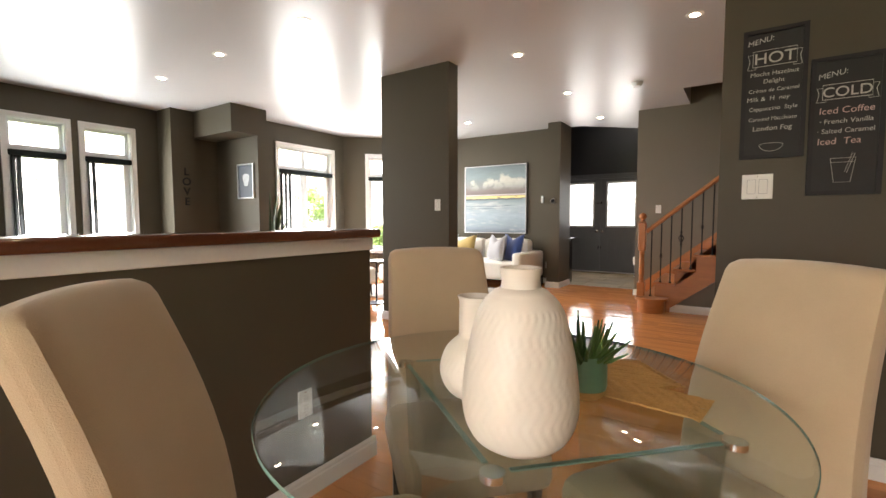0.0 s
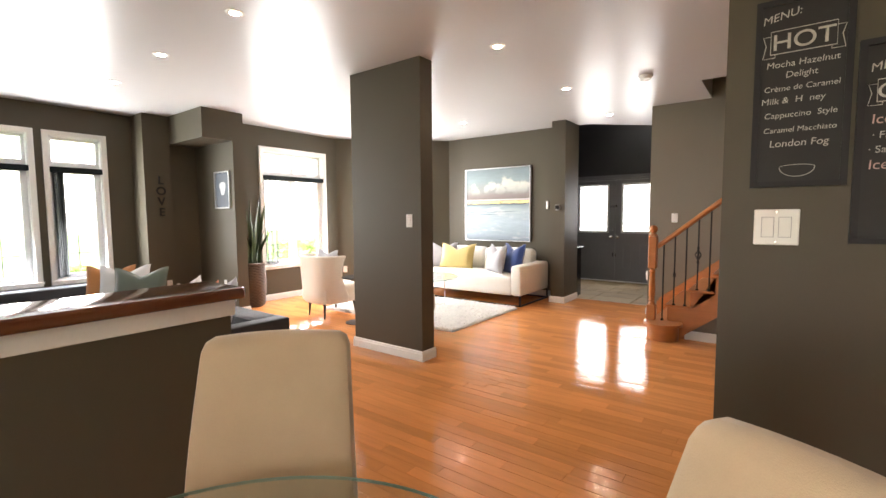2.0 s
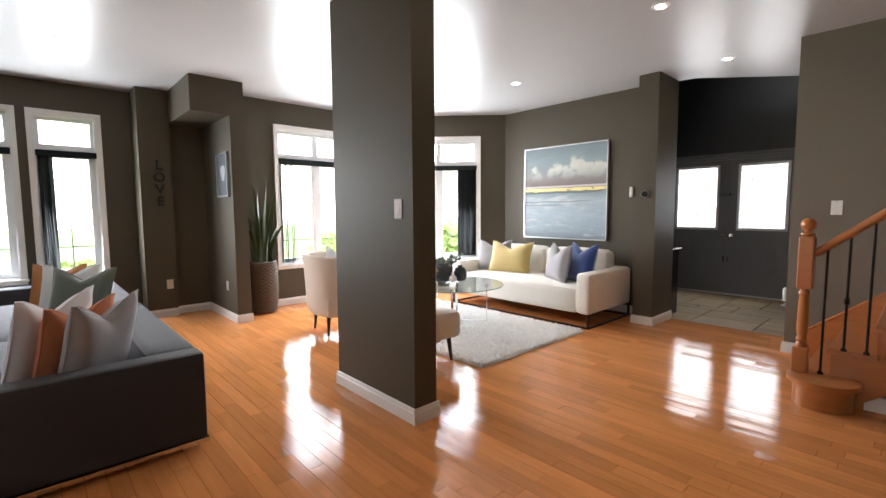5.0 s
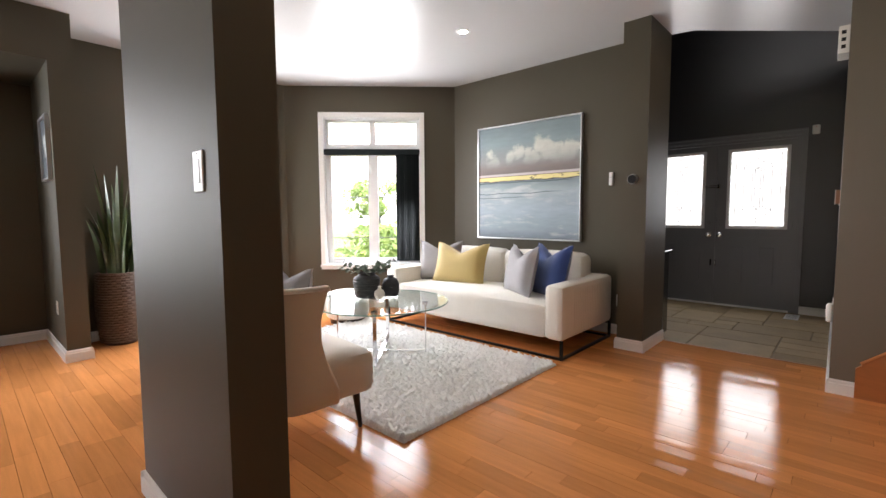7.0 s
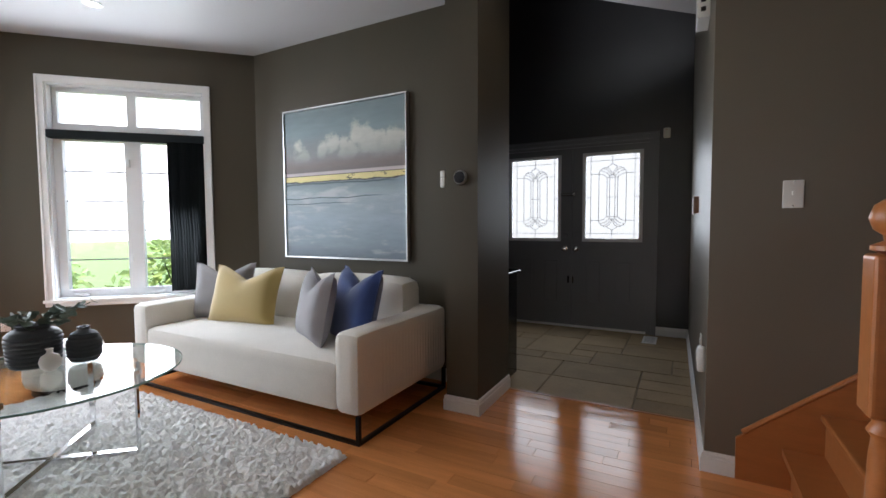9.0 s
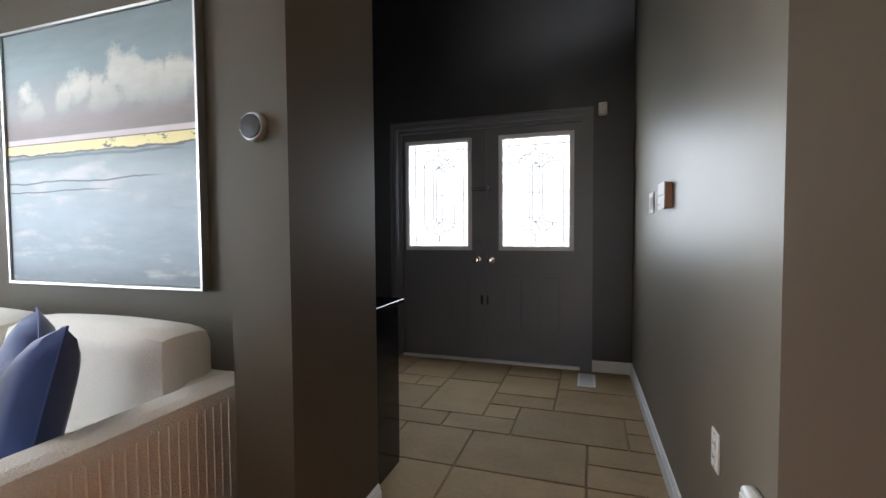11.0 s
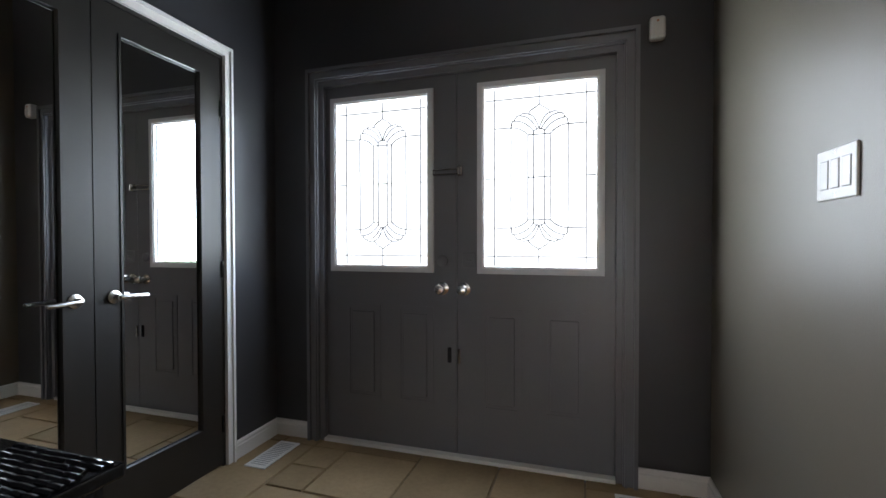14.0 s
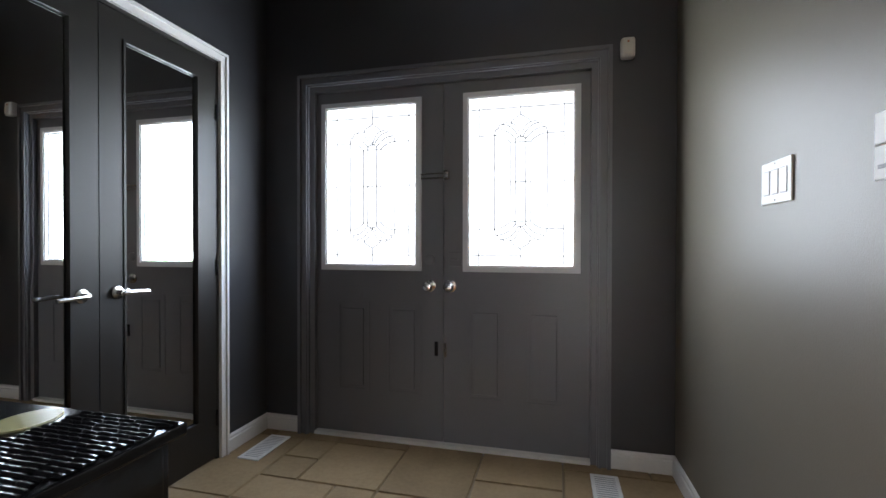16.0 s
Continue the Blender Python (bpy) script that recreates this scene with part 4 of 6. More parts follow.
plate(pose(0.027, MY, 1.295), 0.122, 0.118, 2, "white double rocker switch plate on an olive wall")
plate(pose(-2.682, 3.915, 1.295), 0.072, 0.118, 1, "white single rocker switch plate on the column")
plate(pose(-1.046, SY, 1.29), 0.074, 0.118, 1, "white toggle switch plate on the stair wall", "toggle")
plate(pose(-1.484, 1.20, 0.395, 0, 0, 90), 0.07, 0.115, 1, "white double socket on the half wall", "socket")
plate(pose(-6.83, 3.505, 0.40, 0, 0, 90), 0.07, 0.115, 1, "white socket plate on the pilaster", "socket")
plate(pose(-6.2, 3.985, 0.40), 0.07, 0.115, 1, "white socket plate in the niche", "socket")
plate(bay_m @ pose(0.12, 0, 0.36), 0.07, 0.115, 1, "white socket plate under the bay window", "socket")
plate(pose(-2.90, PY, 0.33), 0.07, 0.115, 1, "white socket plate behind the sofa", "socket")
plate(on_side_wall(8.952, 1.291), 0.165, 0.118, 3, "white triple rocker switch plate in the foyer")
plate(on_side_wall(7.63, 0.50), 0.07, 0.115, 1, "white socket plate in the foyer", "socket")
nl = thing("night_light", box(-0.03, 0.03, -0.035, 0.0, -0.06, 0.06, bevel=0.012, seg=3), PLASTIC, "white plug-in night light low on the wall", "night light", m=on_side_wall(7.29, 0.51), smooth=True)
part("lens", box(-0.018, 0.018, -0.038, -0.035, -0.01, 0.045, bevel=0.0015), PLASTIC, nl)

th = thing("thermostat", lathe([(0.0, 0.0), (0.042, 0.0), (0.042, 0.016), (0.039, 0.024), (0.0, 0.024)], 32), SILVER, "round steel thermostat with a dark face on the wall", "thermostat", m=pose(-2.650, 7.27, 1.452, 90, 0, 0), smooth=True)
part("face", lathe([(0.0, 0.0245), (0.036, 0.0245), (0.035, 0.028), (0.0, 0.029)], 32), BLACKPL, th, "black glass face", smooth=True)
ch = thing("door_sensor", box(-0.02, 0.02, -0.022, 0.0, -0.062, 0.062, bevel=0.008, seg=3), PLASTIC, "narrow white alarm contact on the wall", "sensor", m=pose(-3.01, PY, 1.50), smooth=True)
part("seam", box(-0.019, 0.019, -0.0228, -0.022, 0.012, 0.014), BLACKPL, ch)
mo = thing("motion_sensor", box(-0.033, 0.033, -0.05, 0.0, -0.05, 0.05, bevel=0.014, seg=3), PLASTIC, "white motion sensor above the front door", "motion sensor", m=pose(-1.624, DY, 2.081), smooth=True)
part("lens", box(-0.022, 0.022, -0.054, -0.05, -0.035, 0.01, bevel=0.0018), PLASTIC, mo)
part("indicator", box(-0.004, 0.004, -0.0525, -0.05, 0.022, 0.030), RUST, mo)

kb = empty("key_box", on_side_wall(8.44, 1.294), "small whitewashed wooden wall box with a slatted front", "wall box")
part("carcass", box(-0.084, 0.084, -0.027, 0.0, -0.055, 0.058, bevel=0.002), BOXWOOD, kb, "pale pine sides")
part("front_slat", box(-0.087, 0.087, -0.034, -0.027, 0.004, 0.061, bevel=0.002), BOXWHITE, kb)
part("front_slat", box(-0.087, 0.087, -0.034, -0.027, -0.060, 0.001, bevel=0.002), BOXWHITE, kb)
part("label_bar", box(-0.075, -0.035, -0.0355, -0.034, -0.040, -0.033), GREYLIN, kb)
dc = empty("door_chime", on_side_wall(7.70, 2.345), "white door chime box with square louvres high on the wall", "door chime")
part("case", box(-0.10, 0.10, -0.06, 0.0, -0.092, 0.092, bevel=0.004), PLASTIC, dc)
for u in (-1, 1):
    for z in (-0.048, 0.0, 0.048):
        part("louvre", box(u * 0.1005 - 0.0012, u * 0.1005 + 0.0012, -0.044, -0.020, z - 0.012, z + 0.012), BLACKPL, dc, "dark square sound hole")


def register(x0, x1, y0, y1):
    r = thing("floor_register", box(x0, x1, y0, y1, 0.003, 0.009, bevel=0.002), WHITE, "cream metal floor register in the stone", "floor register", "floor registers")
    n = 14
    for i in range(n):
        y = y0 + 0.02 + (y1 - y0 - 0.04) * (i + 0.5) / n
        part("slot", box(x0 + 0.018, x1 - 0.018, y - 0.003, y + 0.003, 0.0088, 0.0094), GREYLIN, r)


register(-1.797, -1.668, 9.53, 9.83)
register(-3.57, -3.445, 9.545, 9.84)


# ---------------------------------------------------------------- chalkboards
def board(x0, x1, z0, z1, label):
    b = empty("chalkboard", pose((x0 + x1) / 2, MY, (z0 + z1) / 2), label, "chalkboard")
    w, h = (x1 - x0) / 2, (z1 - z0) / 2
    part("slate", box(-w + 0.01, w - 0.01, -0.012, 0.0, -h + 0.01, h - 0.01), SLATEBOARD, b)
    part("frame", ring(-w, w, -h, h, 0.018, -0.02, 0.0), BOARDFR, b)
    return b, w, h


def chalk_line(b, pts, r=0.0011, material=CHALK):
    part("chalk_line", tube([(x, -0.0125, z) for x, z in pts], r, 4), material, b)


def banner(b, zc, hw, hh):
    chalk_line(b, [(-hw, zc - hh), (-hw, zc + hh), (hw, zc + hh), (hw, zc - hh), (-hw, zc - hh)], 0.0016)
    for s in (-1, 1):
        chalk_line(b, [(s * hw, zc + hh * 0.6), (s * (hw + 0.02), zc + hh * 0.6), (s * (hw + 0.012), zc - hh * 0.2), (s * (hw + 0.02), zc - hh * 1.3), (s * (hw - 0.012), zc - hh * 1.3), (s * (hw - 0.012), zc - hh)], 0.0013)


Yc = -0.0135
b1, w, h = board(-0.05, 0.195, 1.426, 2.022, "framed black chalkboard with a hot drinks menu")
write("MENU:", 0.034, -0.055, 0.234, b1, CHALK, Yc, shear=0.25, rot=10)
banner(b1, 0.165, 0.082, 0.036)
write("HOT", 0.070, 0, 0.141, b1, CHALK, Yc, thick=0.0004, sx=1.05)
for body, s, x, z, m_ in (("Mocha Hazelnut", 0.033, 0.0, 0.085, CHALK), ("Delight", 0.033, 0.0, 0.05, CHALK), ("Crème de Caramel", 0.029, 0.0, 0.010, CHALK), ("Milk &  H  ney", 0.033, -0.02, -0.03, CHALK),
                          ("Cappuccino  Style", 0.030, 0.0, -0.075, CHALK), ("Caramel Macchiato", 0.028, 0.0, -0.122, CHALK), ("London Fog", 0.037, 0.0, -0.168, CHALK)):
    write(body, s * 0.84, x, z, b1, m_, Yc, shear=0.08)
chalk_line(b1, [(0.045 * math.cos(a) , -0.235 + (0.03 * math.sin(a) if math.sin(a) < 0 else 0.008 * math.sin(a))) for a in [i * 0.35 for i in range(19)]])
b2, w, h = board(0.207, 0.458, 1.247, 1.848, "framed black chalkboard with a cold drinks menu")
write("MENU:", 0.034, -0.05, 0.214, b2, CHALK, Yc, shear=0.25, rot=10)
banner(b2, 0.15, 0.082, 0.032)
write("COLD", 0.060, 0, 0.128, b2, CHALK, Yc, thick=0.0004)
for body, s, x, z, m_ in (("Iced Coffee", 0.044, 0.0, 0.055, CHALKP), ("· French Vanilla", 0.032, 0.0, 0.012, CHALK), ("· Salted Caramel", 0.032, 0.0, -0.03, CHALK), ("Iced  Tea", 0.044, -0.02, -0.078, CHALKP)):
    write(body, s * 0.9, x, z, b2, m_, Yc, shear=0.06)
chalk_line(b2, [(-0.045, -0.14), (-0.03, -0.245), (0.025, -0.245), (0.04, -0.14), (-0.045, -0.14)])
chalk_line(b2, [(-0.043, -0.158), (0.038, -0.158)])
chalk_line(b2, [(0.005, -0.20), (0.028, -0.12), (0.037, -0.122), (0.012, -0.205)])

# ---------------------------------------------------------------- LOVE letters and framed picture
for i, c in enumerate("LOVE"):
    me = text_mesh(c, 0.155, thick=0.003)
    me.materials.append(LETTER)
    ob = new("wall_letter", me)
    so = ob.modifiers.new("depth", "SOLIDIFY")
    so.thickness = 0.012
    ob.matrix_world = pose(-6.822, 3.455, 1.80 - 0.145 * i, 90, 0, 90)
    tagged(ob, f"dark letter {c} mounted on the olive pilaster", "wall letter", "wall letters")
fp = empty("framed_picture", pose(-6.16, 3.985, 1.715), "small framed print with a pale head of coral on dark ground", "picture")
part("frame", ring(-0.20, 0.20, -0.255, 0.255, 0.018, -0.028, 0.0), SILVER, fp)
part("mat_board", box(-0.184, 0.184, -0.01, 0.0, -0.238, 0.238), mat("dark_print", (0.06, 0.075, 0.095), 0.5, vary=0.2, scale=8), fp)
bm = bmesh.new()
vs = [bm.verts.new(((0.075 + 0.018 * math.sin(3 * a)) * math.cos(a), -0.0125, 0.02 + (0.11 + 0.02 * math.cos(2 * a)) * math.sin(a))) for a in [i * math.pi / 16 for i in range(32)]]
bm.faces.new(vs)
part("print_shape", bm, mat("pale_print", (0.45, 0.47, 0.48), 0.6, vary=0.3, scale=25), fp)

# ---------------------------------------------------------------- seascape
SEA = bpy.data.materials.new("seascape_canvas")
SEA.use_nodes = True
nt = SEA.node_tree
N, L = nt.nodes, nt.links
bs = N["Principled BSDF"]
bs.inputs["Roughness"].default_value = 0.55


def sea_math(op, a, b, c=None):
    n = N.new("ShaderNodeMath")
    n.operation = op
    for k, v in enumerate((a, b, c)):
        if v is None:
            continue
        if isinstance(v, (int, float)):
            n.inputs[k].default_value = v
        else:
            L.new(v, n.inputs[k])
    return n.outputs[0]


def sea_noise(scale, detail, stretch, shift=(0, 0, 0), rough=0.55):
    n, mp = N.new("ShaderNodeTexNoise"), N.new("ShaderNodeMapping")
    n.inputs["Scale"].default_value, n.inputs["Detail"].default_value, n.inputs["Roughness"].default_value = scale, detail, rough
    mp.inputs["Scale"].default_value, mp.inputs["Location"].default_value = stretch, shift
    L.new(tc.outputs["Object"], mp.inputs["Vector"])
    L.new(mp.outputs[0], n.inputs["Vector"])
    return n.outputs["Fac"]


def sea_step(v, lo, hi):
    n = N.new("ShaderNodeMapRange")
    n.interpolation_type = "SMOOTHSTEP"
    n.inputs["From Min"].default_value, n.inputs["From Max"].default_value = lo, hi
    L.new(v, n.inputs["Value"])
    return n.outputs[0]


def sea_mix(fac, a, b):
    n = N.new("ShaderNodeMix")
    n.data_type = "RGBA"
    L.new(fac, n.inputs["Factor"])
    for key, v in (("A", a), ("B", b)):
        if isinstance(v, tuple):
            n.inputs[key].default_value = (*v, 1)
        else:
            L.new(v, n.inputs[key])
    return n.outputs["Result"]


tc, sp = N.new("ShaderNodeTexCoord"), N.new("ShaderNodeSeparateXYZ")
L.new(tc.outputs["Object"], sp.inputs[0])
PX, PZ = sp.outputs["X"], sp.outputs["Z"]
wob = sea_noise(4.0, 5, (0.7, 1, 2.0))
zw = sea_math("MULTIPLY_ADD", wob, 0.05, sea_math("SUBTRACT", PZ, 0.025))
ramp = N.new("ShaderNodeValToRGB")
cr = ramp.color_ramp
stops = [(0.0, (0.15, 0.185, 0.21)), (0.08, (0.24, 0.30, 0.34)), (0.25, (0.31, 0.38, 0.43)), (0.42, (0.31, 0.37, 0.40)), (0.49, (0.20, 0.26, 0.28)),
         (0.575, (0.16, 0.13, 0.125)), (0.62, (0.20, 0.165, 0.155)), (0.68, (0.235, 0.235, 0.225)), (0.84, (0.20, 0.265, 0.285)), (1.0, (0.155, 0.20, 0.215))]
cr.elements[0].position, cr.elements[0].color = stops[0][0], (*stops[0][1], 1)
cr.elements[1].position, cr.elements[1].color = stops[-1][0], (*stops[-1][1], 1)
for p_, c_ in stops[1:-1]:
    e = cr.elements.new(p_)
    e.color = (*c_, 1)
L.new(sea_math("MULTIPLY_ADD", zw, 1 / 1.25, 0.5), ramp.inputs[0])
col = ramp.outputs["Color"]
# heaped clouds
puff = sea_noise(9.0, 7, (1, 1, 1.2), rough=0.6)
cloud = None
for x, z, q in ((-0.20, 0.27, 0.10), (-0.08, 0.32, 0.11), (0.05, 0.31, 0.10), (0.17, 0.37, 0.13), (0.26, 0.33, 0.15), (0.38, 0.28, 0.15), (0.52, 0.27, 0.15), (0.08, 0.25, 0.14), (-0.47, 0.30, 0.11), (-0.44, 0.20, 0.15)):
    dx_, dz_ = sea_math("SUBTRACT", PX, x), sea_math("SUBTRACT", PZ, z)
    rr = sea_math("SQRT", sea_math("MULTIPLY_ADD", dx_, dx_, sea_math("MULTIPLY", dz_, dz_)), 0.0)
    v = sea_math("SUBTRACT", q if x > -0.4 else q * 0.85, rr)
    cloud = v if cloud is None else sea_math("MAXIMUM", cloud, v)
edge = sea_math("MULTIPLY_ADD", puff, 0.22, sea_math("SUBTRACT", cloud, 0.13))
fade = sea_step(PZ, 0.14, 0.36)
col = sea_mix(sea_math("MULTIPLY", sea_step(edge, -0.01, 0.06), fade), col, (0.50, 0.50, 0.45))
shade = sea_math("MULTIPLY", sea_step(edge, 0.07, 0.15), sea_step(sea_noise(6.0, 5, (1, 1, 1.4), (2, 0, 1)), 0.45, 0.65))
col = sea_mix(sea_math("MULTIPLY", shade, 0.45), col, (0.27, 0.28, 0.26))
# pale patches and dark swells on the water
water = sea_step(PZ, 0.0, -0.06)
patch = sea_step(sea_noise(4.5, 6, (0.6, 1, 2.4), (3, 0, 5)), 0.52, 0.68)
col = sea_mix(sea_math("MULTIPLY", sea_math("MULTIPLY", patch, water), 0.65), col, (0.52, 0.53, 0.53))
for zc, amp, wd, lo, hi in ((-0.006, 0.05, 0.010, 0.62, 0.40), (-0.128, 0.06, 0.006, 0.50, 0.25), (-0.175, 0.05, 0.005, 0.2, -0.1)):
    wave = sea_math("ABSOLUTE", sea_math("MULTIPLY_ADD", sea_noise(2.6, 3, (1, 1, 0.15), (zc * 40, 0, 0)), amp, sea_math("SUBTRACT", PZ, zc + amp / 2)), 0.0)
    col = sea_mix(sea_math("MULTIPLY", sea_step(wave, wd, wd * 0.25), sea_step(PX, lo, hi)), col, (0.075, 0.11, 0.12))
# pink rule and broken gold leaf along the horizon
col = sea_mix(sea_math("MULTIPLY", sea_step(PZ, 0.064, 0.068), sea_step(PZ, 0.098, 0.090)), col, (0.52, 0.45, 0.44))
torn = sea_noise(7.0, 5, (0.8, 1, 2.0), (1, 0, 2))
gz = sea_math("MULTIPLY_ADD", torn, 0.05, sea_math("SUBTRACT", PZ, 0.025))
col = sea_mix(sea_math("MULTIPLY", sea_step(gz, 0.006, 0.010), sea_step(PZ, 0.070, 0.066)), col, (0.06, 0.06, 0.05))
gold = sea_math("MULTIPLY", sea_math("MULTIPLY", sea_step(gz, 0.016, 0.019), sea_step(PZ, 0.064, 0.061)), sea_step(sea_noise(14.0, 5, (0.6, 1, 1.6), (5, 0, 3)), 0.36, 0.40))
col = sea_mix(gold, col, (0.72, 0.62, 0.27))
brush = sea_noise(11, 7, (0.5, 1, 2.2))
fin = N.new("ShaderNodeVectorMath")
fin.operation = "SCALE"
L.new(col, fin.inputs[0])
L.new(sea_math("MULTIPLY_ADD", brush, 0.36, 0.90), fin.inputs["Scale"])
L.new(fin.outputs[0], bs.inputs["Base Color"])
pa = empty("painting", pose(-3.955, PY, 1.527), "large square seascape painting in a slim silver frame", "painting")
part("canvas", box(-0.635, 0.635, -0.03, -0.004, -0.625, 0.625), SEA, pa, "grey-blue seascape with a gold horizon")
part("frame", ring(-0.65, 0.65, -0.64, 0.64, 0.012, -0.042, 0.0), SILVER, pa, "slim silver frame")

# ---------------------------------------------------------------- boucle sofa
so_ = empty("sofa", pose(0, 0, 0), "ivory boucle sofa on a black metal sled base", "sofa")
sx0, sx1, sy0, sy1 = -5.05, -2.925, 6.61, 7.60
part("seat", soft_box(sx0 + 0.16, sx1 - 0.16, sy0 + 0.005, sy1 - 0.2, 0.15, 0.435, 0.045, 0.03, 8), BOUCLE, so_, smooth=True)
part("back", soft_box(sx0 + 0.10, sx1 - 0.10, sy1 - 0.24, sy1, 0.15, 0.60, 0.05, 0.0, 8), BOUCLE, so_, smooth=True)
part("back_cushion", soft_box(sx0 + 0.17, (sx0 + sx1) / 2 - 0.004, sy1 - 0.30, sy1 - 0.05, 0.40, 0.79, 0.07, 0.02, 8), BOUCLE, so_, smooth=True)
part("back_cushion", soft_box((sx0 + sx1) / 2 + 0.004, sx1 - 0.17, sy1 - 0.30, sy1 - 0.05, 0.40, 0.79, 0.07, 0.02, 8), BOUCLE, so_, smooth=True)
part("arm", soft_box(sx0, sx0 + 0.175, sy0, sy1, 0.15, 0.60, 0.045, 0.0, 8), BOUCLE, so_, smooth=True)
part("arm", soft_box(sx1 - 0.175, sx1, sy0, sy1, 0.15, 0.60, 0.045, 0.0, 8), BOUCLE, so_, smooth=True)
# upright channels sewn into the outer side of each arm
for x in (sx0 + 0.001, sx1 - 0.001):
    bm = bmesh.new()
    n_ch = 22
    for k in range(n_ch):
        y = sy0 + 0.20 + (sy1 - sy0 - 0.28) * k / (n_ch - 1)
        tube([(x, y, 0.20), (x, y, 0.55)], 0.0042, 8, bm)
    part("channel_stitching", bm, BOUCLE, so_, smooth=True)
for x in (sx0 + 0.02, sx1 - 0.02):
    bm = bmesh.new()
    for y in (sy0 + 0.02, sy1 - 0.02):
        box(x - 0.011, x + 0.011, y - 0.011, y + 0.011, 0.0, 0.158, bm=bm)
    box(x - 0.011, x + 0.011, sy0 + 0.031, sy1 - 0.031, 0.0, 0.02, bm=bm)
    part("sled_leg", bm, IRON, so_, "black metal sled leg")
bm = bmesh.new()
for y in (sy0 + 0.02, sy1 - 0.02):
    box(sx0 + 0.031, sx1 - 0.031, y - 0.011, y + 0.011, 0.0, 0.02, bm=bm)
part("sled_rail", bm, IRON, so_)
grp = "pillows on the sofa"
pillow(pose(-4.69, 7.08, 0.43, -14, 0, 24), 0.50, 0.45, 0.15, GREYLIN, "pale grey linen pillow with a dented top on the sofa", 0.10, grp)
pillow(pose(-4.34, 6.98, 0.43, -16, 0, 5), 0.66, 0.45, 0.16, MUSTARD, "mustard yellow velvet pillow with a dented top on the sofa", 0.10, grp)
pillow(pose(-3.53, 6.87, 0.43, -12, 0, -29), 0.46, 0.46, 0.16, GREYLIN, "pale grey linen pillow with a dented top on the sofa", 0.10, grp)
pillow(pose(-3.29, 6.96, 0.43, -14, 0, -22), 0.47, 0.48, 0.17, NAVY, "navy blue velvet pillow with a dented top on the sofa", 0.10, grp)


# ---------------------------------------------------------------- shag rugs
def shag(name, m, w, d, label, seed, h=0.048, step=0.0085):
    nx_, ny_ = int(w / step), int(d / step)
    rg = np.random.RandomState(seed)
    xs, ys = np.linspace(-w / 2, w / 2, nx_), np.linspace(-d / 2, d / 2, ny_)
    X, Y = np.meshgrid(xs, ys)
    knots = np.kron(rg.rand(ny_ // 2 + 2, nx_ // 2 + 2), np.ones((2, 2)))
    locks = np.kron(rg.rand(ny_ // 2 + 2, nx_ // 3 + 2), np.ones((2, 3)))
    Z = h * (0.24 + 0.55 * knots[1:ny_ + 1, :nx_] ** 1.3 + 0.25 * locks[:ny_, 2:nx_ + 2]) * (0.85 + 0.15 * rg.rand(ny_, nx_))
    k = np.minimum(np.minimum(np.arange(nx_)[None, :], nx_ - 1 - np.arange(nx_)[None, :]), np.minimum(np.arange(ny_)[:, None], ny_ - 1 - np.arange(ny_)[:, None]))
    Z = np.where(k == 0, 0.002, np.where(k == 1, Z * 0.7, Z))
    X = X + (rg.rand(ny_, nx_) - 0.5) * step * 0.7
    Y = Y + (rg.rand(ny_, nx_) - 0.5) * step * 0.7
    verts = np.stack([X, Y, Z], -1).reshape(-1, 3).tolist()
    faces = [(j * nx_ + i, j * nx_ + i + 1, (j + 1) * nx_ + i + 1, (j + 1) * nx_ + i) for j in range(ny_ - 1) for i in range(nx_ - 1)]
    me = bpy.data.meshes.new(name)
    me.from_pydata(verts, [], faces)
    me.materials.append(SHAG)
    for p_ in me.polygons:
        p_.use_smooth = True
    ob = new(name, me)
    ob.matrix_world = m
    tagged(ob, label, "rug")
    part("backing", box(-w / 2 + 0.01, w / 2 - 0.01, -d / 2 + 0.01, d / 2 - 0.01, 0.0005, 0.0018), GREYLIN, ob)
    return ob


shag("rug", pose(-4.08, 5.71, 0.0), 2.32, 1.60, "thick pale grey shag rug under the coffee table", 3)
shag("rug", pose(-4.25, 0.55, 0.0), 3.0, 2.72, "thick pale grey shag rug beside the charcoal sectional", 4)

# ---------------------------------------------------------------- coffee table
ct = empty("coffee_table", pose(-4.13, 5.78, 0.025), "round glass coffee table on chrome legs", "coffee table")
part("glass_top", lathe([(0.0, 0.425), (0.545, 0.425), (0.55, 0.43), (0.55, 0.434), (0.545, 0.439), (0.0, 0.439)], 72), TABLEGLASS, ct, "clear round glass top", smooth=True)
part("glass_rim", lathe([(0.5505, 0.4265), (0.5525, 0.4285), (0.5525, 0.4355), (0.5505, 0.4375)], 72, caps=False), GLASSEDGE, ct)
for k in range(4):
    a = radians(42 + 90 * k)
    x, y = 0.365 * math.cos(a), 0.365 * math.sin(a)
    leg = part("leg", box(-0.014, 0.014, -0.005, 0.005, 0.0, 0.41, bevel=0.001), CHROME, ct, "flat chrome leg", m=pose(x, y, 0, 0, 0, math.degrees(a) + 90))
    part("pad", lathe([(0.0, 0.405), (0.026, 0.405), (0.026, 0.425), (0.0, 0.425)], 20), CHROME, leg)
    if k < 2:
        part("cross_bar", box(-0.36, 0.36, -0.014, 0.014, 0.012 + 0.009 * k, 0.020 + 0.009 * k), CHROME, ct, m=pose(0, 0, 0, 0, 0, math.degrees(a)))


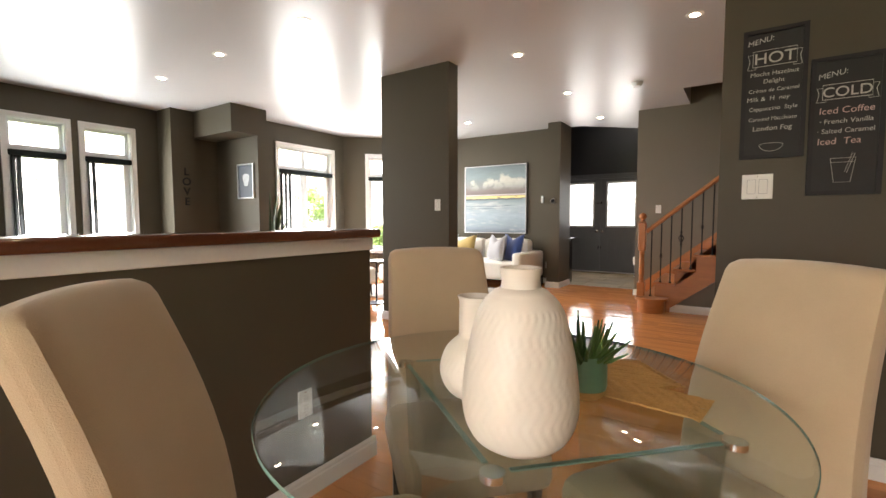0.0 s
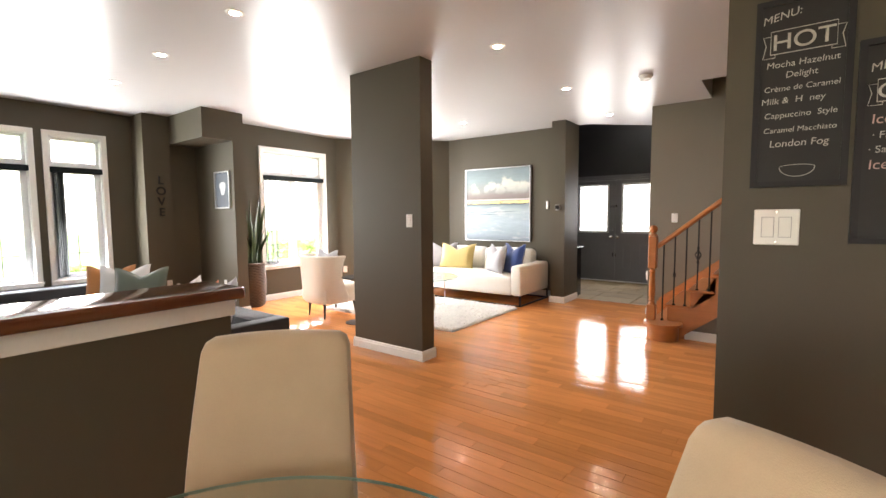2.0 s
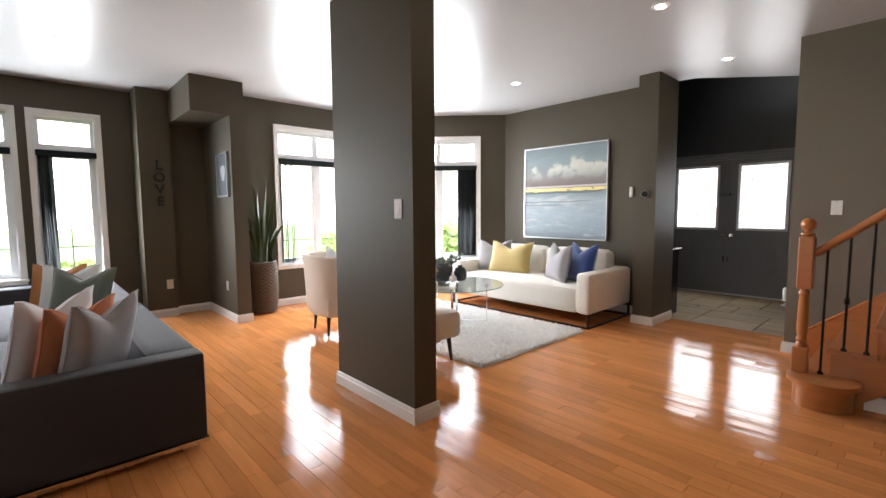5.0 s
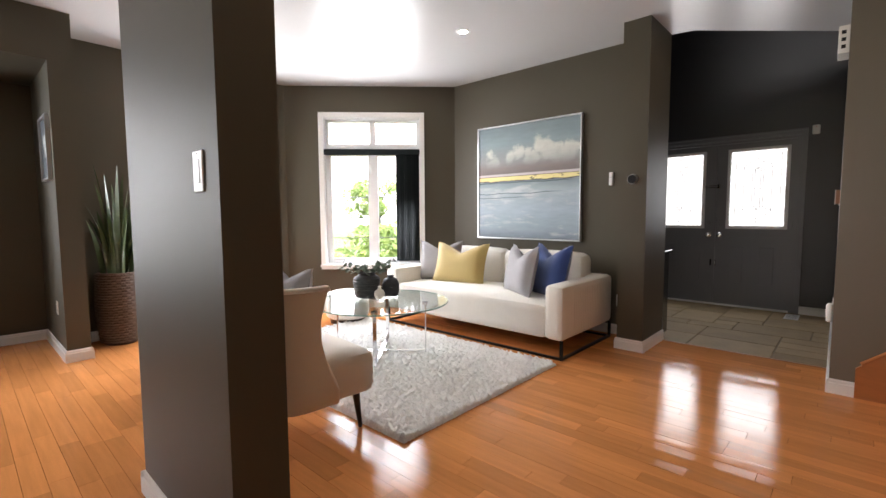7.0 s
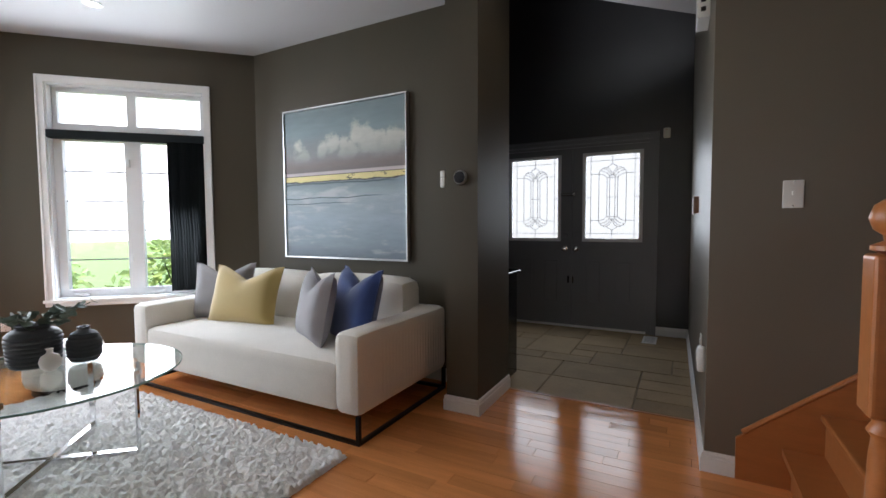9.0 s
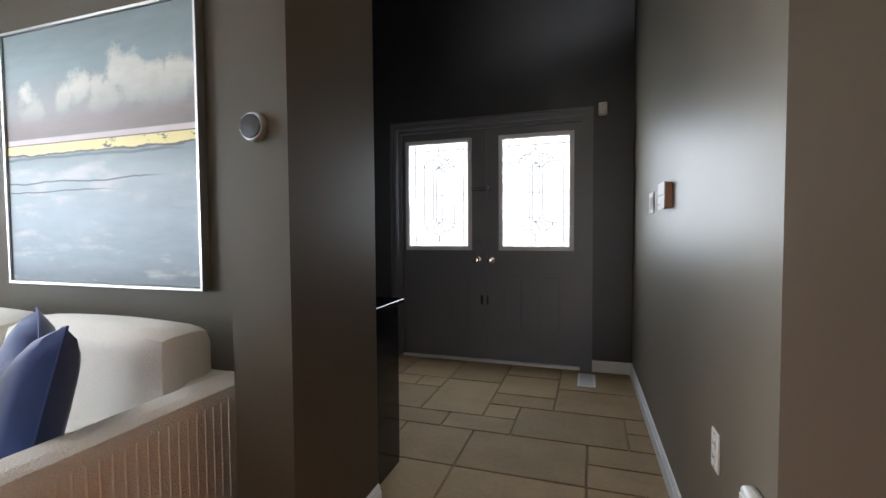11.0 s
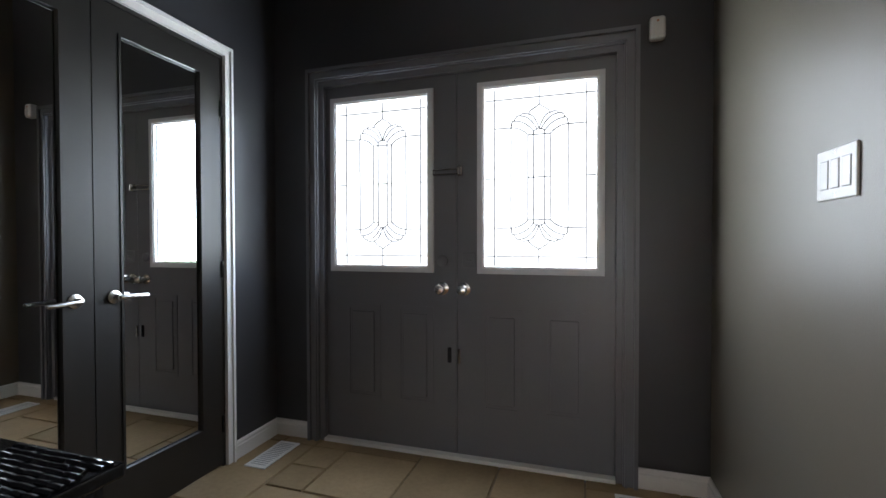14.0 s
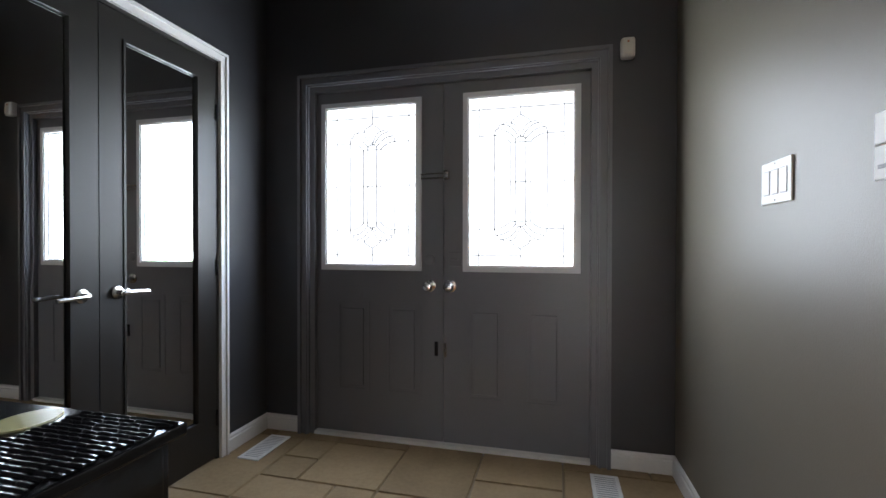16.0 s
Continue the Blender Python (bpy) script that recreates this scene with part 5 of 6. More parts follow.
def ribbed(profile, n_r, amp, n=40):
    pts = []
    z0, z1 = profile[0][1], profile[-1][1]
    m_ = n_r * 4
    for i in range(m_ + 1):
        z = z0 + (z1 - z0) * i / m_
        for (r0, a0), (r1, a1) in zip(profile, profile[1:]):
            if a0 <= z <= a1 + 1e-9:
                r = r0 + (r1 - r0) * (z - a0) / max(1e-6, a1 - a0)
                break
        pts.append((r + amp * abs(math.sin(math.pi * i / 4)), z))
    return pts


TZ = 0.465
v1 = thing("vase", lathe([(0.0, 0.0)] + ribbed([(0.09, 0.0), (0.104, 0.03), (0.112, 0.14), (0.104, 0.17), (0.072, 0.19)], 9, 0.006) + [(0.068, 0.20), (0.076, 0.212), (0.068, 0.214), (0.06, 0.195), (0.0, 0.19)], 40), CERAMD, "squat dark ribbed ceramic vase with eucalyptus on the glass table", "vase", m=pose(-4.345, 5.80, TZ), smooth=True)
rg = random.Random(9)
for k in range(9):
    a = rg.random() * 6.28
    reach = rg.uniform(0.10, 0.24)
    tip = (reach * math.cos(a), reach * math.sin(a), rg.uniform(0.22, 0.30))
    stem = part("stem", tube([(0.01 * math.cos(a), 0.01 * math.sin(a), 0.15), (0.5 * tip[0], 0.5 * tip[1], 0.24), tip], 0.0025, 5), EUCA, v1, "eucalyptus twig")
    bm = bmesh.new()
    for j in range(7):
        f = 0.35 + 0.65 * j / 6
        p_ = Vector((tip[0] * f, tip[1] * f, 0.19 + (tip[2] - 0.17) * f))
        m3 = Euler((rg.uniform(-0.9, 0.9), rg.uniform(-0.9, 0.9), rg.random() * 6.28)).to_matrix()
        vs = [bm.verts.new(m3 @ Vector((0.027 * math.cos(q) + 0.02, 0.022 * math.sin(q), 0.004 * math.cos(2 * q))) + p_) for q in [i * math.pi / 5 for i in range(10)]]
        bm.faces.new(vs)
    part("leaves", bm, EUCA, stem)
thing("vase", lathe([(0.0, 0.0)] + ribbed([(0.055, 0.0), (0.072, 0.03), (0.074, 0.10), (0.055, 0.145), (0.03, 0.16)], 8, 0.004) + [(0.026, 0.168), (0.03, 0.18), (0.024, 0.18), (0.02, 0.165), (0.0, 0.16)], 36), CERAMD, "dark ribbed ceramic bottle vase on the glass table", "vase", m=pose(-4.225, 5.965, TZ), smooth=True)
thing("bud_vase", lathe([(0.0, 0.0), (0.022, 0.0), (0.04, 0.02), (0.045, 0.045), (0.036, 0.07), (0.014, 0.085), (0.012, 0.10), (0.017, 0.108), (0.012, 0.109), (0.0, 0.095)], 28), CERAM, "small round cream bud vase on the glass table", "vase", m=pose(-4.175, 5.80, TZ), smooth=True)

# ottoman
ot = thing("ottoman", lathe([(0.0, 0.05), (0.20, 0.05), (0.225, 0.07), (0.235, 0.11), (0.235, 0.27), (0.22, 0.315), (0.16, 0.335), (0.0, 0.345)], 40), BOUCLE, "round ivory boucle ottoman behind the coffee table", "ottoman", m=pose(-5.36, 6.32, 0), smooth=True)
part("plinth", lathe([(0.0, 0.0), (0.19, 0.0), (0.19, 0.05), (0.0, 0.05)], 32), DARKWOOD, ot)


# ---------------------------------------------------------------- armchairs
def armchair(m, label, with_pillow):
    c = empty("armchair", m, label, "armchair", "cream armchairs")
    # barrel back, full height all round; the wing edges curve in and then out to the seat
    n, rows, a_max = 56, 14, 1.92
    wing = ((0.20, 0.15), (0.30, 0.13), (0.45, 0.065), (0.55, 0.035), (0.65, 0.03), (0.75, 0.05), (0.83, 0.075))

    def reach(z):
        for (za, la), (zb, lb) in zip(wing, wing[1:]):
            if z <= zb:
                f = (z - za) / (zb - za)
                return la + (lb - la) * f
        return wing[-1][1]

    def plan(u, z, scale, flare):
        a = u * a_max
        v = (z - 0.20) / 0.63
        s_ = scale * (1 + flare * v * v - 0.10 * max(0.0, 0.12 - v) / 0.12)
        if abs(a) <= 1.5708:
            x, y = 0.345 * math.copysign(abs(math.sin(a)) ** 0.8, a), -0.07 - 0.26 * abs(math.cos(a)) ** 0.8
        else:
            x, y = 0.345 * math.copysign(1, a), -0.07 + (abs(a) - 1.5708) / (a_max - 1.5708) * reach(z)
        return x * s_, y * (s_ if y < 0 else 1), z
    bm = bmesh.new()

    def skin(scale, flare):
        g = [[bm.verts.new(plan(i / n * 2 - 1, 0.20 + 0.63 * j / rows, scale, flare)) for j in range(rows + 1)] for i in range(n + 1)]
        for p_, q in zip(g, g[1:]):
            for j in range(rows):
                bm.faces.new((p_[j], q[j], q[j + 1], p_[j + 1]))
        return g
    go = skin(1.0, 0.10)
    gi = skin(0.84, 0.16)
    for i in range(n):
        bm.faces.new((go[i][-1], go[i + 1][-1], gi[i + 1][-1], gi[i][-1]))
        bm.faces.new((go[i][0], gi[i][0], gi[i + 1][0], go[i + 1][0]))
    for e in (0, -1):
        for j in range(rows):
            bm.faces.new((go[e][j], go[e][j + 1], gi[e][j + 1], gi[e][j]))
    bmesh.ops.recalc_face_normals(bm, faces=bm.faces)
    rim = [ed for ed in bm.edges if ed.is_manifold and ed.calc_face_angle(0) > 0.9]
    bmesh.ops.bevel(bm, geom=rim, offset=0.016, segments=3, profile=0.5, affect="EDGES")
    part("back", bm, CREAM, c, "barrel upholstered back", smooth=True)
    part("piping", tube([plan(i / 40 * 2 - 1, 0.808, 1.004, 0.10) for i in range(41)], 0.005, 6), CREAM, c, smooth=True)
    part("seat", soft_box(-0.31, 0.31, -0.27, 0.31, 0.20, 0.44, 0.055, 0.03, 8), CREAM, c, smooth=True)
    for x, y in ((-0.24, 0.24), (0.24, 0.24), (-0.19, -0.22), (0.19, -0.22)):
        part("leg", tube([(x * 0.93, y * 0.93, 0.21), (x, y, 0.0)], 0.022, 10, None, 0.011), DARKWOOD, c, "tapered dark wood leg", smooth=True)
    if with_pillow:
        pillow(m @ pose(0.02, -0.12, 0.445, -12, 0, 6), 0.40, 0.46, 0.13, GREYLIN, "grey linen pillow on the armchair", 0.05)
    return c


armchair(pose(-3.50, 4.66, 0, 0, 0, -4), "cream armchair with a wrap-round back and dark tapered legs", True)
armchair(pose(-4.83, 4.72, 0, 0, 0, -6), "cream armchair with a wrap-round back beside the bay window", True)

# side table between them
stb = empty("side_table", pose(-4.19, 4.62, 0), "small round black metal side table between the armchairs", "side table")
part("top", lathe([(0.0, 0.57), (0.185, 0.57), (0.19, 0.578), (0.185, 0.586), (0.0, 0.586)], 32), BLACKPL, stb)
part("pole", tube([(0, 0, 0.02), (0, 0, 0.57)], 0.012, 10), IRON, stb)
part("base", lathe([(0.0, 0.0), (0.15, 0.0), (0.15, 0.008), (0.02, 0.022), (0.0, 0.022)], 32), IRON, stb)
wo = empty("wire_ornament", pose(-4.19, 4.62, 0.586), "small black wire ornament on the side table", "ornament")
for k in range(3):
    part("wire_ring", tube([(0.05 * math.cos(q) * math.cos(k * 1.05), 0.05 * math.cos(q) * math.sin(k * 1.05), 0.053 + 0.05 * math.sin(q)) for q in [i * math.pi / 10 for i in range(21)]], 0.003, 5), IRON, wo)

# ---------------------------------------------------------------- snake plant
pl_ = empty("potted_plant", pose(-6.26, 4.43, 0), "tall snake plant in a brown woven planter", "plant")
planter = part("planter", lathe([(0.0, 0.0), (0.125, 0.0), (0.155, 0.04), (0.178, 0.30), (0.172, 0.55), (0.165, 0.655), (0.150, 0.66), (0.145, 0.62), (0.0, 0.62)], 40), WICKER, pl_, "brown woven planter", smooth=True)
for i in range(27):
    z = 0.03 + i * 0.0235
    r = 0.148 + 0.03 * math.sin(min(1.0, z / 0.36) * 1.57) - 0.012 * max(0, z - 0.36) / 0.3
    pts = [((r + 0.005 * math.sin(k * 1.57 + (i % 2) * 3.14)) * math.cos(k * 2 * math.pi / 64), (r + 0.005 * math.sin(k * 1.57 + (i % 2) * 3.14)) * math.sin(k * 2 * math.pi / 64), z) for k in range(65)]
    part("weave_band", tube(pts, 0.009, 5), WICKER, planter)
rg = random.Random(4)
for k in range(26):
    a, r0 = rg.random() * 6.28, 0.11 * rg.random() ** 0.5
    ln, lean, wdt = rg.uniform(0.55, 1.08), rg.uniform(0.02, 0.30), rg.uniform(0.022, 0.034)
    bm = bmesh.new()
    face = rg.random() * 6.28
    prev = None
    for j in range(11):
        f = j / 10
        p_ = Vector((r0 * math.cos(a) + lean * f * f * math.cos(a), r0 * math.sin(a) + lean * f * f * math.sin(a), 0.58 + ln * f))
        ww = wdt * (0.55 + 1.0 * f - 1.5 * f ** 3) if f < 0.98 else 0.001
        tw = face + 0.9 * f
        dv = Vector((math.cos(tw), math.sin(tw), 0)) * max(ww, 0.0008)
        nv = Vector((-math.sin(tw), math.cos(tw), 0)) * 0.006 * (1 - f)
        row = [bm.verts.new(p_ - dv), bm.verts.new(p_ + nv), bm.verts.new(p_ + dv), bm.verts.new(p_ - nv * 0.3 - dv * 0.02)]
        if prev:
            for q in range(4):
                bm.faces.new((prev[q], prev[(q + 1) % 4], row[(q + 1) % 4], row[q]))
        prev = row
    part("leaf", bm, LEAF, pl_, smooth=True)

# ---------------------------------------------------------------- charcoal sectional
se = empty("sectional_sofa", pose(0, 0, 0), "low charcoal fabric sectional sofa on a chrome plinth", "sectional sofa")
X1, YB = -3.12, 2.93
part("seat_cushion", soft_box(-4.85, X1 - 0.14, 1.96, YB - 0.24, 0.10, 0.395, 0.05, 0.03, 8), CHARCOAL, se, smooth=True)
part("seat_cushion", soft_box(-6.55, -4.855, 1.96, YB - 0.24, 0.10, 0.395, 0.05, 0.03, 8), CHARCOAL, se, smooth=True)
part("end_arm", soft_box(X1 - 0.15, X1, 1.94, YB, 0.06, 0.53, 0.02, 0.0, 8), CHARCOAL, se, smooth=True)
part("back_rest", soft_box(-4.85, X1 - 0.15, YB - 0.25, YB, 0.06, 0.53, 0.03, 0.0, 8), CHARCOAL, se, smooth=True)
part("back_rest", soft_box(-6.95, -4.853, YB - 0.25, YB, 0.06, 0.53, 0.03, 0.0, 8), CHARCOAL, se, smooth=True)
part("window_back_rest", soft_box(-7.12, -6.88, 1.0, YB - 0.25, 0.06, 0.50, 0.03, 0.0, 8), CHARCOAL, se, smooth=True)
part("window_back_rest", soft_box(-7.12, -6.88, -0.9, 0.996, 0.06, 0.50, 0.03, 0.0, 8), CHARCOAL, se, smooth=True)
part("seat_cushion", soft_box(-6.88, -5.95, 0.55, 1.955, 0.10, 0.395, 0.05, 0.03, 8), CHARCOAL, se, smooth=True)
part("seat_cushion", soft_box(-6.88, -5.95, -0.85, 0.545, 0.10, 0.395, 0.05, 0.03, 8), CHARCOAL, se, smooth=True)
part("plinth", box(-6.9, X1 + 0.004, 2.0, YB + 0.004, 0.035, 0.058), CHROME, se, "chrome plinth strip")
bm = bmesh.new()
for x in (X1 - 0.1, -4.85, -6.7):
    for y in (2.05, YB - 0.1):
        lathe([(0.0, 0.0), (0.025, 0.0), (0.025, 0.036), (0.0, 0.036)], 12, bm, x, y)
for y in (-0.6, 0.55):
    lathe([(0.0, 0.0), (0.025, 0.0), (0.025, 0.10), (0.0, 0.10)], 12, bm, -6.4, y)
part("foot", bm, CHROME, se)
grp = "pillows on the sectional"
pillow(pose(-3.43, 2.47, 0.40, -14, 0, -42), 0.46, 0.46, 0.14, GREYLIN, "grey linen pillow against the sectional's end arm", 0.10, grp)
pillow(pose(-3.54, 2.38, 0.40, -14, 0, -44), 0.44, 0.44, 0.13, RUST, "rust orange linen pillow between grey pillows", 0.10, grp)
pillow(pose(-3.65, 2.28, 0.40, -14, 0, -42), 0.48, 0.48, 0.14, WHITEFAB, "pale linen pillow leaning on a rust pillow", 0.10, grp)
pillow(pose(-5.02, 2.50, 0.40, -18, 0, 52), 0.48, 0.46, 0.15, GREENV, "grey-green velvet pillow on the sectional", 0.09, grp)
pillow(pose(-5.26, 2.44, 0.40, -14, 0, 50), 0.46, 0.47, 0.14, WHITEFAB, "pale linen pillow behind a green pillow", 0.09, grp)
pillow(pose(-5.46, 2.38, 0.40, -12, 0, 48), 0.46, 0.46, 0.13, TAN, "tan leather pillow at the back of the sectional", 0.09, grp)


# ---------------------------------------------------------------- dining set
def dining_chair(m):
    c = empty("dining_chair", m, "beige microsuede parsons chair at the glass table", "dining chair", "chairs round the glass table")
    bm = soft_box(-0.215, 0.215, -0.04, 0.04, 0.0, 0.64, 0.03, 0.0, 10)
    for v in bm.verts:
        f = max(0.0, v.co.z / 0.64)
        v.co.x *= 1.0 - 0.13 * f
        v.co.y += -0.10 * f - 0.05 * f * f + 0.03 * math.sin(f * math.pi)
        v.co.y -= 0.012 * (1 - (v.co.x / 0.2) ** 2) * (1 if v.co.y < 0 else 0.4) * f
        v.co.z += 0.012 * (1 - (v.co.x / 0.2) ** 2) * (f > 0.9)
    part("backrest", bm, MICRO, c, "tall upholstered back", smooth=True, m=pose(0, -0.02, 0.38))
    part("seat", soft_box(-0.225, 0.225, -0.02, 0.44, 0.36, 0.49, 0.045, 0.018, 8), MICRO, c, smooth=True)
    for x, y in ((-0.18, 0.38), (0.18, 0.38), (-0.18, 0.0), (0.18, 0.0)):
        part("leg", tube([(x, y, 0.37), (x, y - (0.03 if y < 0.1 else 0), 0.0)], 0.024, 4, None, 0.016), DARKWOOD, c, "dark square leg")
    return c


def seat_at(x, y, fx, fy):
    """Pose with the top of the back over (x, y) and the seat towards (fx, fy)."""
    a = math.atan2(fy, fx) - math.pi / 2
    off = Vector((-math.sin(a), math.cos(a))) * 0.15
    return pose(x + off.x, y + off.y, 0, 0, 0, math.degrees(a))


c_a = dining_chair(seat_at(-0.915, 0.322, 0.71, 0.70))
copy_thing(c_a, seat_at(-1.018, 1.474, 0.727, -0.687))
copy_thing(c_a, seat_at(0.10, 1.50, -0.54, -0.84))

dt = empty("dining_table", pose(-0.463, 0.966, 0), "round glass dining table on a clear glass base", "dining table")
part("glass_top", lathe([(0.0, 0.742), (0.545, 0.742), (0.552, 0.746), (0.552, 0.750), (0.545, 0.754), (0.0, 0.754)], 96), TABLEGLASS, dt, "clear round glass top", smooth=True)
part("glass_rim", lathe([(0.5525, 0.744), (0.554, 0.746), (0.554, 0.750), (0.5525, 0.752)], 96, caps=False), GLASSEDGE, dt)
cor = [(-0.34, 0.04), (0.12, -0.32), (0.44, 0.01), (0.02, 0.40)]
for i in range(4):
    p_, q = Vector(cor[i]), Vector(cor[(i + 1) % 4])
    d = q - p_
    ang = math.degrees(math.atan2(d.y, d.x))
    w_ = d.length
    bm = bmesh.new()
    f4 = [bm.verts.new(v) for v in ((0.02, -0.006, 0.74), (w_ - 0.02, -0.006, 0.74), (w_ - 0.12, -0.006, 0.0), (0.12, -0.006, 0.0))]
    g4 = [bm.verts.new((v.co.x, 0.006, v.co.z)) for v in f4]
    bm.faces.new(f4)
    bm.faces.new(list(reversed(g4)))
    for k in range(4):
        bm.faces.new((f4[k], g4[k], g4[(k + 1) % 4], f4[(k + 1) % 4]))
    part("glass_panel", bm, TABLEGLASS, dt, "clear upright glass panel", m=pose(p_.x, p_.y, 0, 0, 0, ang))
    part("panel_edge", box(0.03, w_ - 0.03, -0.005, 0.005, 0.7385, 0.7415), GLASSEDGE, dt, m=pose(p_.x, p_.y, 0, 0, 0, ang))
    part("connector", lathe([(0.0, 0.729), (0.021, 0.729), (0.021, 0.7415), (0.0, 0.7415)], 24), CHROME, dt, "chrome connector", smooth=True, m=pose(p_.x, p_.y, 0))

TT = 0.7545


def chevron(bm, amp=0.0007, z0=0.03, z1=0.24):
    for v in bm.verts:
        if z0 < v.co.z < z1:
            a = math.atan2(v.co.y, v.co.x)
            r = math.hypot(v.co.x, v.co.y)
            if r > 0.02:
                s = amp * math.sin(36 * a + 4 * abs(((v.co.z * 30) % 2) - 1) * 2)
                v.co.x *= 1 + s / r
                v.co.y *= 1 + s / r
    return bm


def smooth_profile(pts, n=10):
    """Catmull-Rom through (r, z) pairs."""
    out = []
    for i in range(len(pts) - 1):
        p0, p1, p2, p3 = pts[max(0, i - 1)], pts[i], pts[i + 1], pts[min(len(pts) - 1, i + 2)]
        for k in range(n):
            t = k / n
            out.append(tuple(max(0.0 if j == 0 else -9, 0.5 * (2 * p1[j] + (p2[j] - p0[j]) * t + (2 * p0[j] - 5 * p1[j] + 4 * p2[j] - p3[j]) * t * t + (3 * p1[j] - p0[j] - 3 * p2[j] + p3[j]) * t ** 3)) for j in range(2)))
    return out + [pts[-1]]


thing("vase", chevron(lathe([(0.0, 0.0)] + smooth_profile([(0.055, 0.0), (0.083, 0.022), (0.098, 0.07), (0.092, 0.15), (0.072, 0.232), (0.050, 0.262), (0.034, 0.272)]) + [(0.032, 0.285), (0.036, 0.305), (0.031, 0.306), (0.026, 0.285), (0.0, 0.27)], 160)), CERAM, "tall ivory ceramic vase with a fine chevron relief", "vase", m=pose(-0.335, 0.731, TT), smooth=True)
thing("vase", chevron(lathe([(0.0, 0.0)] + smooth_profile([(0.035, 0.0), (0.062, 0.02), (0.077, 0.06), (0.066, 0.105), (0.038, 0.135)]) + [(0.036, 0.14), (0.035, 0.212), (0.039, 0.222), (0.034, 0.223), (0.03, 0.19), (0.0, 0.15)], 120), z1=0.13), CERAM, "smaller round ivory ceramic vase with a straight neck", "vase", m=pose(-0.500, 0.868, TT), smooth=True)
su = thing("succulent_pot", lathe([(0.0, 0.0), (0.03, 0.0), (0.041, 0.012), (0.045, 0.03), (0.044, 0.09), (0.042, 0.094), (0.038, 0.09), (0.038, 0.08), (0.0, 0.078)], 32), MINT, "small sage green pot with a succulent on the table", "plant pot", m=pose(-0.295, 0.981, TT + 0.008), smooth=True)
part("pot_foot", lathe([(0.031, 0.0005), (0.0425, 0.0125), (0.0458, 0.022), (0.044, 0.022), (0.03, 0.004)], 32, caps=False), JUTE, su, "bare clay foot", smooth=True)
rg = random.Random(2)
for k in range(58):
    a, tilt, ln = rg.random() * 6.28, rg.uniform(0.1, 1.35), rg.uniform(0.045, 0.095)
    dv = Vector((math.sin(tilt) * math.cos(a), math.sin(tilt) * math.sin(a), math.cos(tilt)))
    base = Vector((0.018 * math.cos(a), 0.018 * math.sin(a), 0.075))
    part("leaf", tube([base, base + dv * ln * 0.5, base + dv * ln + Vector((0, 0, 0.012))], 0.0075, 6, None, 0.0015), SUCC, su, smooth=True)


def woven(m, w, d, label, material, seed, nx_=34, ny_=20):
    bm = bmesh.new()
    rg_ = random.Random(seed)
    for j in range(ny_):
        y = -d / 2 + d * (j + 0.5) / ny_
        pts = [(-w / 2 + w * i / nx_, y + 0.0015 * math.sin(i + j), 0.003 + 0.0015 * math.sin(i * 3.14 + j * 3.14)) for i in range(nx_ + 1)]
        tube(pts, d / ny_ * 0.5, 4, bm)
    for s in (-1, 1):
        for j in range(ny_ * 2):
            y = -d / 2 + d * (j + 0.5) / (ny_ * 2)
            tube([(s * w / 2, y, 0.003), (s * (w / 2 + 0.012), y + rg_.uniform(-0.004, 0.004), 0.002), (s * (w / 2 + 0.024), y + rg_.uniform(-0.008, 0.008), 0.0015)], 0.0014, 4, bm)
    return thing("table_mat", bm, material, label, "table mat", m=m)


woven(pose(-0.333, 1.126, TT, 0, 0, 40), 0.34, 0.20, "golden woven jute mat with a frayed edge", JUTE, 1)
woven(pose(-0.203, 1.056, TT + 0.006, 0, 0, -8), 0.22, 0.12, "golden woven jute mat folded across another", JUTE, 2)
pt = thing("plate", lathe([(0.0, 0.0), (0.055, 0.0), (0.06, 0.004), (0.098, 0.013), (0.10, 0.016), (0.095, 0.016), (0.06, 0.008), (0.0, 0.007)], 48), CERAM, "round white plate under a folded napkin", "plate", m=pose(-0.468, 1.181, TT + 0.008), smooth=True)
nb = box(-0.085, 0.085, -0.055, 0.055, 0.0, 0.005)
bmesh.ops.subdivide_edges(nb, edges=nb.edges[:], cuts=9, use_grid_fill=True)
for v in nb.verts:
    v.co.z += 0.003 * math.sin(v.co.x * 60 + v.co.y * 25) + 0.002 * math.sin(v.co.y * 90)
thing("napkin", nb, WHITEFAB, "folded white crocheted napkin on a plate", "napkin", m=pose(-0.518, 1.251, TT + 0.026, 0, 0, 35), smooth=True)

# ---------------------------------------------------------------- foyer console
co = empty("console_cabinet", pose(0, 0, 0), "black lacquered console cabinet with a rippled top", "cabinet")
part("carcass", box(-3.47, -2.60, 7.835, 8.165, 0.0, 0.79, bevel=0.003), BLACKGLOSS, co)
top = part("top", box(-3.48, -2.575, 7.828, 8.19, 0.79, 0.812, bevel=0.004), BLACKGLOSS, co, "glossy black top with raised ripples")
